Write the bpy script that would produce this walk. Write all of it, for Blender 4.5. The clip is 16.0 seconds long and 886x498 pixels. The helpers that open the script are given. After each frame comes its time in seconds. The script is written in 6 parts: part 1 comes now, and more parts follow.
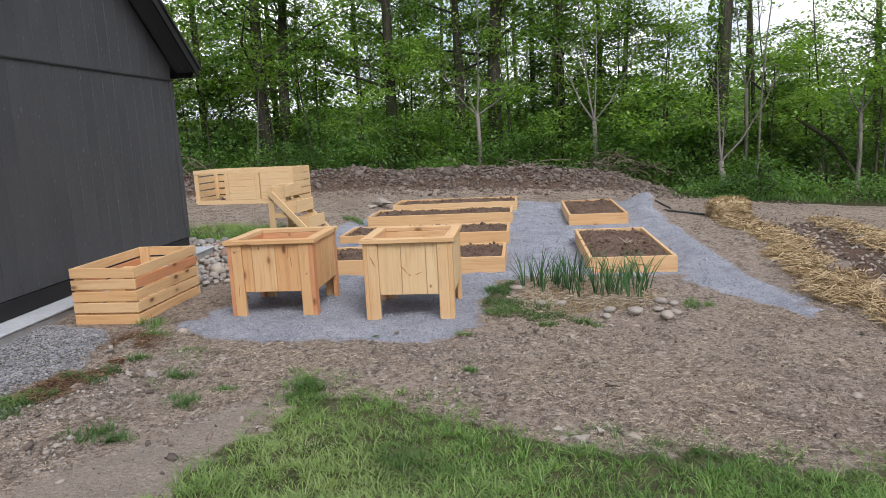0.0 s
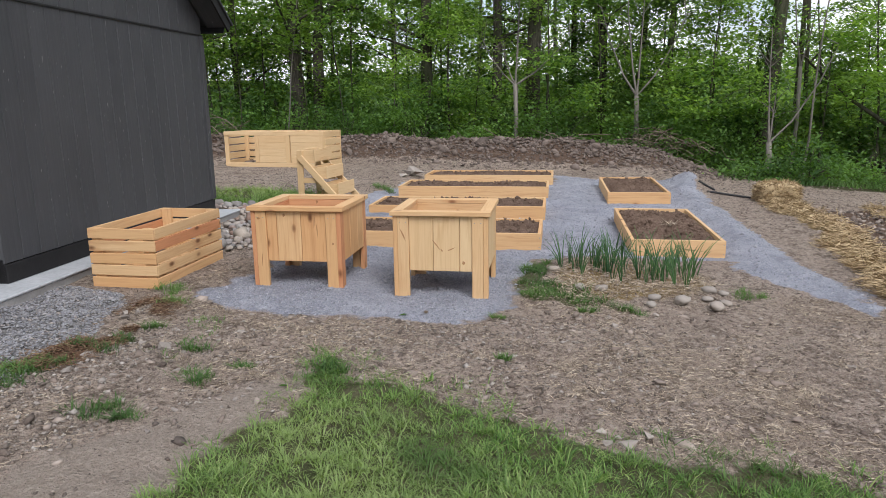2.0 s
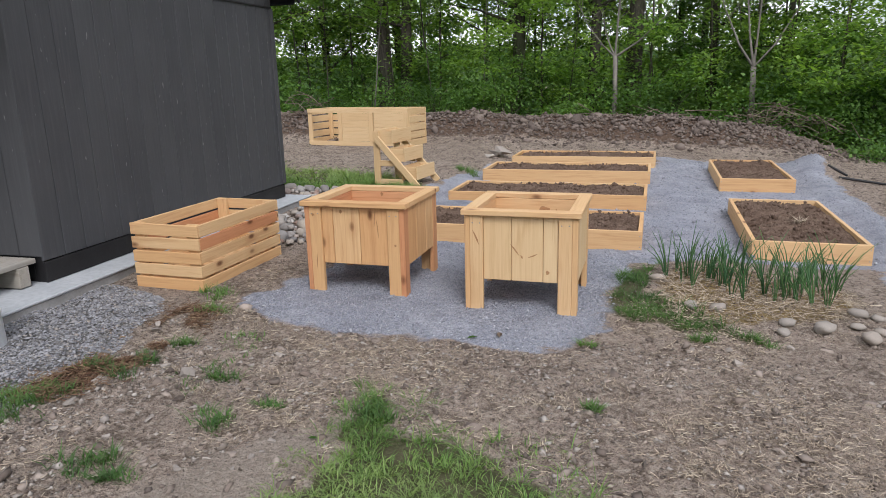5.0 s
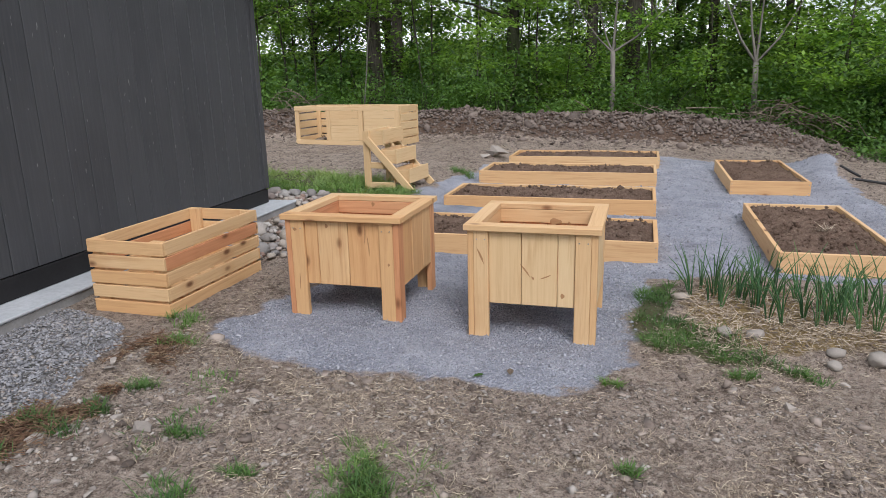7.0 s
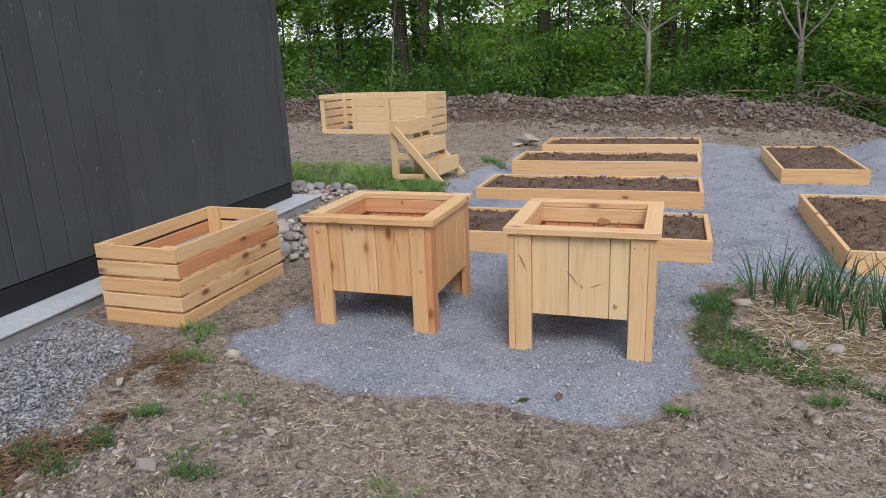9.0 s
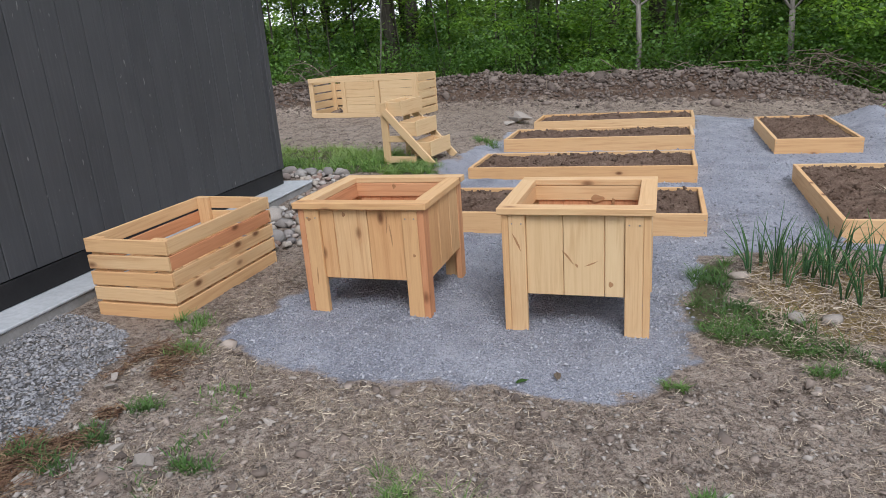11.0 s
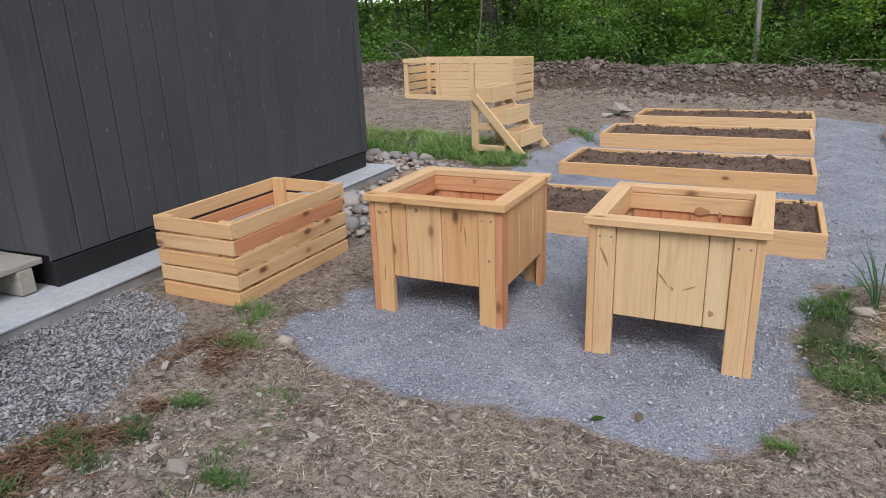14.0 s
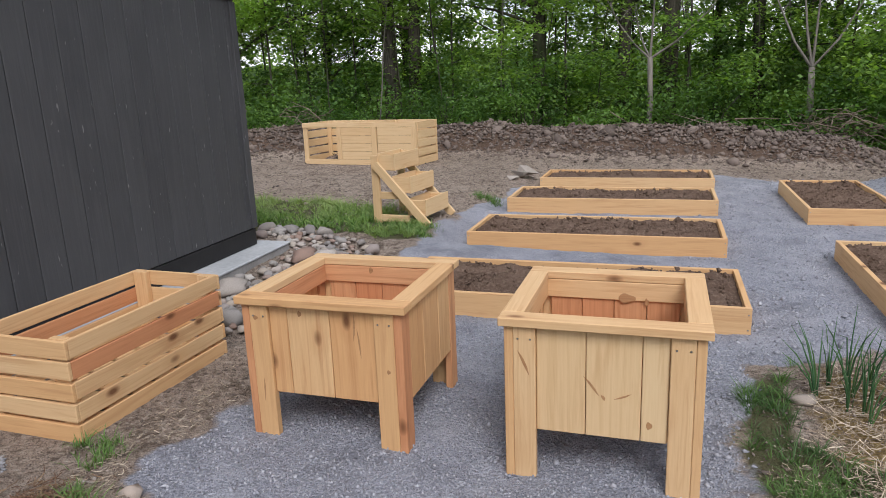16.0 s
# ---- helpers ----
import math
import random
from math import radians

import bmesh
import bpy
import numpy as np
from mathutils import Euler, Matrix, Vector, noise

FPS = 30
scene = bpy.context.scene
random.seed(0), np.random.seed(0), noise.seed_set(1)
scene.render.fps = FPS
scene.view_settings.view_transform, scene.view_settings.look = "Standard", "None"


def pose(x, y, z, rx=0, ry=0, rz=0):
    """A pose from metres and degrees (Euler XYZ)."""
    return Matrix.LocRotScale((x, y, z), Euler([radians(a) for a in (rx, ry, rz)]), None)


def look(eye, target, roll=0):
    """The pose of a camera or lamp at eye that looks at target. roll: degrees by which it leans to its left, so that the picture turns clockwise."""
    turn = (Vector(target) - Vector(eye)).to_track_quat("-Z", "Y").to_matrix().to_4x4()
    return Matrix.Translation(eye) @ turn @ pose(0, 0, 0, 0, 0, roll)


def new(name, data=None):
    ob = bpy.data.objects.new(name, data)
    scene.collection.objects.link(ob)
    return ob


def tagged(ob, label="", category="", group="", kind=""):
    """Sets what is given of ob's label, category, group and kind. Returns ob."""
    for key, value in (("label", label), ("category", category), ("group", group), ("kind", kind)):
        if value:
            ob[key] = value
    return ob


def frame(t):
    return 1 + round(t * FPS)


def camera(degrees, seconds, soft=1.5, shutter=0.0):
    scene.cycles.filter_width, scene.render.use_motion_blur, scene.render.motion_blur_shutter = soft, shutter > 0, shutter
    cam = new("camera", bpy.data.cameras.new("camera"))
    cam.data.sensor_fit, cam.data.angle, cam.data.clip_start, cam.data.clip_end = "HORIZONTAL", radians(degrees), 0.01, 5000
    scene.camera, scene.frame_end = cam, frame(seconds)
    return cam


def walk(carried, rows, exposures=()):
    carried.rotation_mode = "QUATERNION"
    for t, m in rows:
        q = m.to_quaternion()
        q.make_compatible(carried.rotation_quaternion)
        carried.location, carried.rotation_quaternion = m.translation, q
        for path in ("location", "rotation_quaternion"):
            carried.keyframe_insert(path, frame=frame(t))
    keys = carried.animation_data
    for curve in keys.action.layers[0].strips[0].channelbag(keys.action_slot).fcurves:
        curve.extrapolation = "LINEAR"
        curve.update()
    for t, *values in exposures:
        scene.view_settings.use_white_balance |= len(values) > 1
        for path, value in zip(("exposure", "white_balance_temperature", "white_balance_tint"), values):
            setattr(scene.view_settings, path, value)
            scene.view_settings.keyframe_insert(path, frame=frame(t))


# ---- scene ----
cam = camera(66.0, 16.0, soft=0.65)
PATH = [
    (0, (0.953, 0.187, 1.532), (0.716, 2.143, 1.19), -2.9),
    (0.5, (0.947, 0.231, 1.51), (0.665, 2.17, 1.109), -3.3),
    (1, (0.866, 0.329, 1.49), (0.563, 2.26, 1.069), -1.8),
    (1.5, (0.806, 0.414, 1.499), (0.513, 2.346, 1.071), -1.5),
    (2, (0.853, 0.531, 1.504), (0.536, 2.46, 1.08), -0.8),
    (2.5, (0.95, 0.657, 1.499), (0.556, 2.57, 1.065), -0.7),
    (3, (0.931, 0.772, 1.497), (0.487, 2.659, 1.005), -0.9),
    (3.5, (0.821, 0.92, 1.49), (0.365, 2.804, 1.001), -0.8),
    (4, (0.767, 1.036, 1.5), (0.326, 2.922, 0.998), -0.6),
    (4.5, (0.784, 1.201, 1.512), (0.279, 3.071, 1.018), -0.9),
    (4.7, (0.802, 1.281, 1.525), (0.225, 3.132, 1.035), -1.4),
    (6.8, (0.565, 1.873, 1.535), (0.033, 3.735, 1.035), -1.4),
    (7, (0.566, 1.927, 1.529), (0.019, 3.784, 1.027), -1.4),
    (7.5, (0.532, 2.07, 1.516), (-0.086, 3.902, 1.005), -1.9),
    (8, (0.419, 2.164, 1.525), (-0.205, 3.991, 1.002), -1.8),
    (8.5, (0.364, 2.242, 1.532), (-0.254, 4.068, 1.0), -1.8),
    (9, (0.397, 2.305, 1.53), (-0.223, 4.129, 0.992), -2.3),
    (11.3, (0.398, 2.343, 1.528), (-0.217, 4.148, 0.926), -4.5),
    (11.5, (0.373, 2.34, 1.523), (-0.375, 4.098, 0.93), -4.6),
    (12, (0.337, 2.331, 1.521), (-0.632, 3.978, 0.931), -5.0),
    (12.5, (0.325, 2.33, 1.515), (-0.722, 3.92, 0.9), -4.5),
    (13, (0.281, 2.354, 1.491), (-0.618, 4.015, 0.833), -3.0),
    (13.5, (0.288, 2.473, 1.501), (-0.595, 4.137, 0.828), -2.7),
    (14, (0.326, 2.681, 1.531), (-0.509, 4.387, 0.906), -2.0),
    (14.5, (0.295, 2.806, 1.553), (-0.466, 4.573, 1.006), -1.1),
    (15, (0.181, 2.935, 1.57), (-0.507, 4.751, 1.094), -1.2),
    (15.5, (0.121, 3.055, 1.57), (-0.522, 4.888, 1.097), -1.8),
    (16, (0.181, 3.238, 1.567), (-0.429, 5.083, 1.092), -2.3),
]
walk(cam, [(t, look(e, g, r)) for t, e, g, r in PATH], exposures=((0.0, 0.31, 6300.0, 13.0), (8.0, 0.26, 6200.0, 13.0), (12.5, 0.26, 6080.0, 12.0), (16.0, 0.20, 6300.0, 14.0)))

# ---- world and light ----
world = bpy.data.worlds.new("world")
scene.world = world
world.use_nodes = True
wn, wl = world.node_tree.nodes, world.node_tree.links
wn.clear()
SUN_EL, SUN_AZ = 48.0, 150.0      # degrees; azimuth clockwise from +y
sky = wn.new("ShaderNodeTexSky")
sky.sky_type = 'NISHITA'
sky.sun_disc = False
sky.sun_elevation = radians(SUN_EL)
sky.sun_rotation = radians(SUN_AZ)
cloud = wn.new("ShaderNodeTexNoise")
cloud.inputs["Scale"].default_value = 2.6
cloud.inputs["Detail"].default_value = 6.0
cramp = wn.new("ShaderNodeMapRange")
cramp.inputs["From Min"].default_value, cramp.inputs["From Max"].default_value = 0.36, 0.56
cmix = wn.new("ShaderNodeMix")
cmix.data_type = 'RGBA'
cmix.inputs["B"].default_value = (12.0, 12.0, 12.4, 1.0)
bg = wn.new("ShaderNodeBackground")
bg.inputs["Strength"].default_value = 0.095
wout = wn.new("ShaderNodeOutputWorld")
wl.new(cloud.outputs[0], cramp.inputs["Value"])
wl.new(cramp.outputs[0], cmix.inputs["Factor"])
wl.new(sky.outputs[0], cmix.inputs["A"])
wl.new(cmix.outputs["Result"], bg.inputs["Color"])
wl.new(bg.outputs[0], wout.inputs["Surface"])
sun_data = bpy.data.lights.new("sun", 'SUN')
sun_data.energy = 1.9
sun_data.angle = radians(25)
sun_data.color = (1.0, 0.98, 0.95)
sun = new("sun", sun_data)
az, el = radians(SUN_AZ), radians(SUN_EL)
sdir = Vector((math.sin(az) * math.cos(el), math.cos(az) * math.cos(el), math.sin(el)))
sun.matrix_basis = look(sdir * 30, (0, 0, 0))


# ---- node helpers ----
class Nodes:
    """A small writer of node materials."""

    def __init__(self, name):
        self.m = bpy.data.materials.new(name)
        self.m.use_nodes = True
        self.t = self.m.node_tree
        self.t.nodes.clear()
        self.out = self.t.nodes.new("ShaderNodeOutputMaterial")

    def n(self, kind, **values):
        nd = self.t.nodes.new(kind)
        for k, v in values.items():
            nd.inputs[k.replace("_", " ")].default_value = v
        return nd

    def link(self, a, b):
        self.t.links.new(a, b)

    def coords(self, shift=0.0, world_space=False):
        """Object coordinates, moved by each object's own random number."""
        if world_space:
            return self.n("ShaderNodeNewGeometry").outputs["Position"]
        tc = self.n("ShaderNodeTexCoord").outputs["Object"]
        if not shift:
            return tc
        info = self.n("ShaderNodeObjectInfo").outputs["Random"]
        mul = self.n("ShaderNodeMath")
        mul.operation = 'MULTIPLY'
        self.link(info, mul.inputs[0])
        mul.inputs[1].default_value = shift
        add = self.n("ShaderNodeVectorMath")
        self.link(tc, add.inputs[0])
        self.link(mul.outputs[0], add.inputs[1])
        return add.outputs[0]

    def scaled(self, vec, s):
        mp = self.n("ShaderNodeMapping", Scale=s)
        self.link(vec, mp.inputs["Vector"])
        return mp.outputs[0]

    def noise(self, vec, scale, detail=3.0, rough=0.55, dist=0.0):
        nd = self.n("ShaderNodeTexNoise", Scale=scale, Detail=detail, Roughness=rough, Distortion=dist)
        self.link(vec, nd.inputs["Vector"])
        return nd.outputs[0]

    def voronoi(self, vec, scale, out="Distance", feature='F1'):
        nd = self.n("ShaderNodeTexVoronoi", Scale=scale)
        nd.feature = feature
        self.link(vec, nd.inputs["Vector"])
        return nd.outputs[out]

    def ramp(self, fac, stops):
        nd = self.n("ShaderNodeValToRGB")
        els = nd.color_ramp.elements
        while len(els) < len(stops):
            els.new(0.5)
        for e, (p, c) in zip(els, stops):
            e.position = p
            e.color = (*c, 1.0) if len(c) == 3 else c
        self.link(fac, nd.inputs[0])
        return nd.outputs[0]

    def span(self, v, a, b, lo=0.0, hi=1.0):
        nd = self.n("ShaderNodeMapRange", From_Min=a, From_Max=b, To_Min=lo, To_Max=hi)
        self.link(v, nd.inputs["Value"])
        return nd.outputs[0]

    def math(self, op, a, b):
        nd = self.n("ShaderNodeMath")
        nd.operation = op
        for i, v in enumerate((a, b)):
            if isinstance(v, (int, float)):
                nd.inputs[i].default_value = v
            else:
                self.link(v, nd.inputs[i])
        return nd.outputs[0]

    def mix(self, fac, a, b, blend='MIX'):
        nd = self.n("ShaderNodeMix")
        nd.data_type = 'RGBA'
        nd.blend_type = blend
        for key, v in (("Factor", fac), ("A", a), ("B", b)):
            if isinstance(v, (int, float)):
                nd.inputs[key].default_value = v
            elif isinstance(v, tuple):
                nd.inputs[key].default_value = (*v, 1.0)
            else:
                self.link(v, nd.inputs[key])
        return nd.outputs["Result"]

    def attr(self, name):
        nd = self.n("ShaderNodeAttribute")
        nd.attribute_name = name
        return nd.outputs["Fac"]

    def random(self):
        return self.n("ShaderNodeObjectInfo").outputs["Random"]

    def island(self):
        return self.n("ShaderNodeNewGeometry").outputs["Random Per Island"]

    def finish(self, color, rough=0.8, bump=None, strength=0.3, dist=0.01, metal=0.0, spec=0.3):
        p = self.n("ShaderNodeBsdfPrincipled", Metallic=metal)
        p.inputs["Specular IOR Level"].default_value = spec
        for key, v in (("Base Color", color), ("Roughness", rough)):
            if isinstance(v, tuple):
                p.inputs[key].default_value = (*v, 1.0)
            elif isinstance(v, (int, float)):
                p.inputs[key].default_value = v
            else:
                self.link(v, p.inputs[key])
        if bump is not None:
            b = self.n("ShaderNodeBump", Strength=strength, Distance=dist)
            self.link(bump, b.inputs["Height"])
            self.link(b.outputs[0], p.inputs["Normal"])
        self.link(p.outputs[0], self.out.inputs["Surface"])
        return self.m


def wood(name, pale, warm, dark, knots=True, rough=0.62, weather=0.0):
    """Sawn timber with the grain along the board's own x axis."""
    k = Nodes(name)
    v = k.coords(37.0)
    rnd = k.random()
    base = k.mix(k.span(rnd, 0.25, 1.0), pale, warm)
    wav = k.noise(k.scaled(v, (1.0, 22.0, 22.0)), 1.6, 5.0, 0.6, 0.9)
    grain = k.noise(k.scaled(v, (3.0, 90.0, 90.0)), 1.5, 3.0, 0.6)
    c = k.mix(k.span(wav, 0.50, 0.70, 0.0, 0.62), base, dark)
    c = k.mix(k.span(grain, 0.35, 0.75, 0.0, 0.30), c, dark)
    blot = k.noise(v, 2.3, 2.0)
    c = k.mix(k.span(blot, 0.35, 0.7, 0.0, 0.35), c, warm)
    if knots:
        kv = k.voronoi(k.scaled(v, (2.6, 5.2, 5.2)), 1.0)
        spot = k.span(kv, 0.05, 0.13, 1.0, 0.0)
        halo = k.span(kv, 0.08, 0.30, 0.35, 0.0)
        c = k.mix(halo, c, dark)
        c = k.mix(k.math('MULTIPLY', spot, 0.9), c, (0.13, 0.05, 0.02))
    if weather:
        c = k.mix(k.span(k.noise(v, 5.0, 5.0), 0.4, 0.7, 0.0, weather), c, (0.25, 0.24, 0.22))
    return k.finish(c, rough, grain, 0.25, 0.004)


M_WOOD = wood("pine_lumber", (0.68, 0.475, 0.26), (0.64, 0.385, 0.18), (0.45, 0.23, 0.10))
M_HONEY = wood("honey_lumber", (0.69, 0.455, 0.235), (0.64, 0.365, 0.165), (0.43, 0.20, 0.08))
M_CEDAR = wood("cedar_lumber", (0.64, 0.355, 0.18), (0.56, 0.245, 0.115), (0.35, 0.13, 0.055))
M_PLANE = wood("planed_lumber", (0.70, 0.52, 0.30), (0.67, 0.47, 0.255), (0.52, 0.32, 0.155), knots=False)
M_DECK = wood("weathered_deck", (0.40, 0.375, 0.33), (0.35, 0.32, 0.27), (0.22, 0.195, 0.155), weather=0.6, rough=0.8)
M_TRIM = wood("stained_trim", (0.26, 0.11, 0.035), (0.22, 0.085, 0.025), (0.12, 0.045, 0.015), knots=False, rough=0.45)


def siding_material():
    k = Nodes("charcoal_siding")
    v = k.coords(23.0)
    g = k.noise(k.scaled(v, (2.0, 45.0, 45.0)), 1.5, 4.0)
    b = k.noise(v, 1.1, 4.0)
    c = k.mix(k.span(b, 0.3, 0.7), (0.052, 0.053, 0.057), (0.071, 0.072, 0.076))
    c = k.mix(k.span(g, 0.45, 0.8, 0.0, 0.5), c, (0.094, 0.094, 0.097))
    fl = k.noise(k.scaled(v, (5.0, 22.0, 22.0)), 2.2, 2.0)
    c = k.mix(k.span(fl, 0.715, 0.76, 0.0, 0.8), c, (0.24, 0.235, 0.23))
    return k.finish(c, 0.62, g, 0.35, 0.004, spec=0.35)


M_SIDING = siding_material()


def plain(name, a, b, rough=0.6, scale=6.0, bump=0.15, metal=0.0, spec=0.3):
    k = Nodes(name)
    v = k.coords(11.0)
    nz = k.noise(v, scale, 5.0)
    fine = k.noise(v, scale * 9, 3.0)
    c = k.mix(k.span(nz, 0.3, 0.7), a, b)
    c = k.mix(k.span(fine, 0.4, 0.75, 0.0, 0.35), c, tuple(0.6 * q for q in a))
    return k.finish(c, rough, fine, bump, 0.004, metal, spec)


M_BLACK = plain("black_paint", (0.014, 0.014, 0.015), (0.024, 0.023, 0.024), 0.55)
M_ROOF = plain("roof_metal", (0.03, 0.03, 0.032), (0.045, 0.045, 0.048), 0.45, spec=0.5)
M_CONCRETE = plain("concrete", (0.375, 0.395, 0.41), (0.47, 0.49, 0.505), 0.85, 3.0, 0.3)
M_CONCRETE_SIDE = plain("slab_side", (0.24, 0.235, 0.225), (0.36, 0.355, 0.345), 0.9, 5.0, 0.6)
M_PLASTIC = plain("white_plastic", (0.80, 0.83, 0.86), (0.86, 0.88, 0.90), 0.35, 3.0, 0.03, spec=0.5)
M_PRINT = plain("black_print", (0.02, 0.02, 0.022), (0.03, 0.03, 0.032), 0.5)
M_STEEL = plain("wire_steel", (0.30, 0.30, 0.30), (0.42, 0.42, 0.42), 0.35, metal=1.0)
M_PIPE = plain("black_pipe", (0.018, 0.018, 0.02), (0.03, 0.03, 0.03), 0.45)
M_STEM = plain("dry_stick", (0.13, 0.10, 0.075), (0.25, 0.20, 0.155), 0.9, 9.0, 0.5)
M_SASH = plain("dark_sash", (0.015, 0.015, 0.016), (0.03, 0.03, 0.03), 0.4)


def glass_material():
    k = Nodes("window_glass")   # base colour darkened to stand in for the unlit room behind
    g = k.n("ShaderNodeBsdfPrincipled", Roughness=0.03)
    g.inputs["Base Color"].default_value = (0.20, 0.22, 0.22, 1.0)
    g.inputs["Transmission Weight"].default_value = 1.0
    g.inputs["IOR"].default_value = 1.45
    k.link(g.outputs[0], k.out.inputs["Surface"])
    return k.m


M_GLASS = glass_material()


def rock_material(name, stops, per_island=False, scale=14.0):
    k = Nodes(name)
    v = k.coords(9.0)
    pick = k.island() if per_island else k.random()
    c = k.ramp(pick, stops)
    sp = k.noise(v, scale, 6.0, 0.65)
    c = k.mix(k.span(sp, 0.35, 0.7, 0.0, 0.45), c, (0.17, 0.155, 0.14))
    return k.finish(c, 0.85, sp, 0.4, 0.006)


M_RIVER = rock_material("river_rock", [(0.0, (0.42, 0.40, 0.37)), (0.2, (0.20, 0.19, 0.185)), (0.4, (0.46, 0.40, 0.33)),
                                       (0.6, (0.33, 0.31, 0.295)), (0.75, (0.30, 0.20, 0.155)), (1.0, (0.54, 0.515, 0.475))])
M_FIELD = rock_material("field_stone", [(0.0, (0.36, 0.31, 0.26)), (0.5, (0.30, 0.27, 0.235)), (1.0, (0.41, 0.365, 0.31))])
M_CHIP = rock_material("stone_chip", [(0.0, (0.25, 0.22, 0.19)), (0.5, (0.35, 0.31, 0.27)), (1.0, (0.47, 0.42, 0.365))])
M_BANK = rock_material("bank_clod", [(0.0, (0.085, 0.063, 0.051)), (0.5, (0.155, 0.118, 0.098)), (1.0, (0.235, 0.185, 0.155))], True, 20.0)
M_CRUSH = rock_material("crushed_stone", [(0.0, (0.17, 0.175, 0.19)), (0.4, (0.27, 0.275, 0.29)), (0.8, (0.385, 0.39, 0.405)),
                                          (1.0, (0.36, 0.32, 0.28))], True, 40.0)
M_FINES = rock_material("fine_gravel", [(0.0, (0.22, 0.232, 0.27)), (0.5, (0.35, 0.365, 0.41)), (1.0, (0.50, 0.515, 0.56))], True, 60.0)
M_CLOD = rock_material("soil_clod", [(0.0, (0.065, 0.048, 0.038)), (0.5, (0.20, 0.155, 0.125)), (1.0, (0.40, 0.335, 0.28))], True, 20.0)


M_SCREE = rock_material("soil_stones", [(0.0, (0.085, 0.066, 0.053)), (0.45, (0.20, 0.165, 0.135)), (0.7, (0.33, 0.295, 0.26)), (1.0, (0.46, 0.42, 0.37))], True, 30.0)


def soil_material(name, a, b, c3):
    k = Nodes(name)
    v = k.coords(world_space=True)
    big = k.noise(v, 3.0, 4.0)
    fine = k.noise(v, 38.0, 6.0, 0.65)
    c = k.mix(k.span(big, 0.3, 0.7), a, b)
    c = k.mix(k.span(fine, 0.5, 0.75, 0.0, 0.7), c, c3)
    h = k.math('ADD', fine, k.noise(v, 12.0, 3.0))
    return k.finish(c, 0.95, h, 1.0, 0.035, spec=0.1)


M_SOIL = soil_material("bed_soil", (0.115, 0.075, 0.054), (0.185, 0.128, 0.095), (0.33, 0.25, 0.195))


def leaf_material(name, stops, trans=0.45):
    k = Nodes(name)
    c = k.ramp(k.island(), stops)
    v = k.coords(world_space=True)
    c = k.mix(k.span(k.noise(v, 0.55, 3.0), 0.42, 0.62, 0.0, 0.7), c, stops[-1][1])
    c = k.mix(k.span(k.noise(v, 0.9, 4.0), 0.50, 0.62, 0.0, 0.8), c, stops[0][1])
    d = k.n("ShaderNodeBsdfPrincipled", Roughness=0.5)
    d.inputs["Specular IOR Level"].default_value = 0.25
    k.link(c, d.inputs["Base Color"])
    tr = k.n("ShaderNodeBsdfTranslucent")
    k.link(k.mix(1.0, c, (1.5, 1.6, 0.6), 'MULTIPLY'), tr.inputs["Color"])
    mx = k.n("ShaderNodeMixShader", Fac=trans)
    k.link(d.outputs[0], mx.inputs[1])
    k.link(tr.outputs[0], mx.inputs[2])
    k.link(mx.outputs[0], k.out.inputs["Surface"])
    return k.m


M_LEAF = leaf_material("tree_leaves", [(0.0, (0.044, 0.095, 0.028)), (0.4, (0.112, 0.215, 0.050)), (0.75, (0.20, 0.335, 0.075)), (1.0, (0.29, 0.43, 0.105))], 0.5)
M_LEAF2 = leaf_material("shrub_leaves", [(0.0, (0.040, 0.088, 0.028)), (0.5, (0.095, 0.19, 0.052)), (1.0, (0.18, 0.31, 0.085))])
M_GRASS = leaf_material("grass_blades", [(0.0, (0.062, 0.130, 0.034)), (0.45, (0.130, 0.245, 0.062)), (0.85, (0.225, 0.345, 0.10)), (1.0, (0.33, 0.40, 0.17))], 0.3)
M_WEED = leaf_material("weed_leaves", [(0.0, (0.045, 0.10, 0.030)), (0.6, (0.09, 0.18, 0.046)), (1.0, (0.15, 0.25, 0.07))], 0.25)
M_ONION = leaf_material("onion_leaves", [(0.0, (0.045, 0.115, 0.055)), (0.6, (0.07, 0.165, 0.07)), (1.0, (0.12, 0.22, 0.075))], 0.25)


def straw_material(name, stops):
    k = Nodes(name)
    c = k.ramp(k.island(), stops)
    return k.finish(c, 0.75, spec=0.2)


M_STRAW = straw_material("straw", [(0.0, (0.17, 0.115, 0.065)), (0.5, (0.36, 0.265, 0.145)), (1.0, (0.56, 0.44, 0.26))])
M_DRY = straw_material("dry_grass", [(0.0, (0.10, 0.077, 0.058)), (0.4, (0.31, 0.245, 0.18)), (0.8, (0.48, 0.40, 0.295)), (1.0, (0.64, 0.55, 0.42))])
M_RUST = straw_material("dead_clippings", [(0.0, (0.09, 0.045, 0.028)), (0.6, (0.155, 0.092, 0.055)), (1.0, (0.25, 0.175, 0.105))])


def bark_material(name, a, b, moss=0.0):
    k = Nodes(name)
    v = k.coords(5.0)
    r = k.noise(k.scaled(v, (9.0, 9.0, 1.6)), 2.0, 6.0, 0.65, 0.6)
    c = k.mix(k.span(r, 0.3, 0.7), a, b)
    if moss:
        c = k.mix(k.span(k.noise(v, 1.2, 4.0), 0.4, 0.65, 0.0, moss), c, (0.06, 0.085, 0.03))
    return k.finish(c, 0.95, r, 0.8, 0.03, spec=0.1)


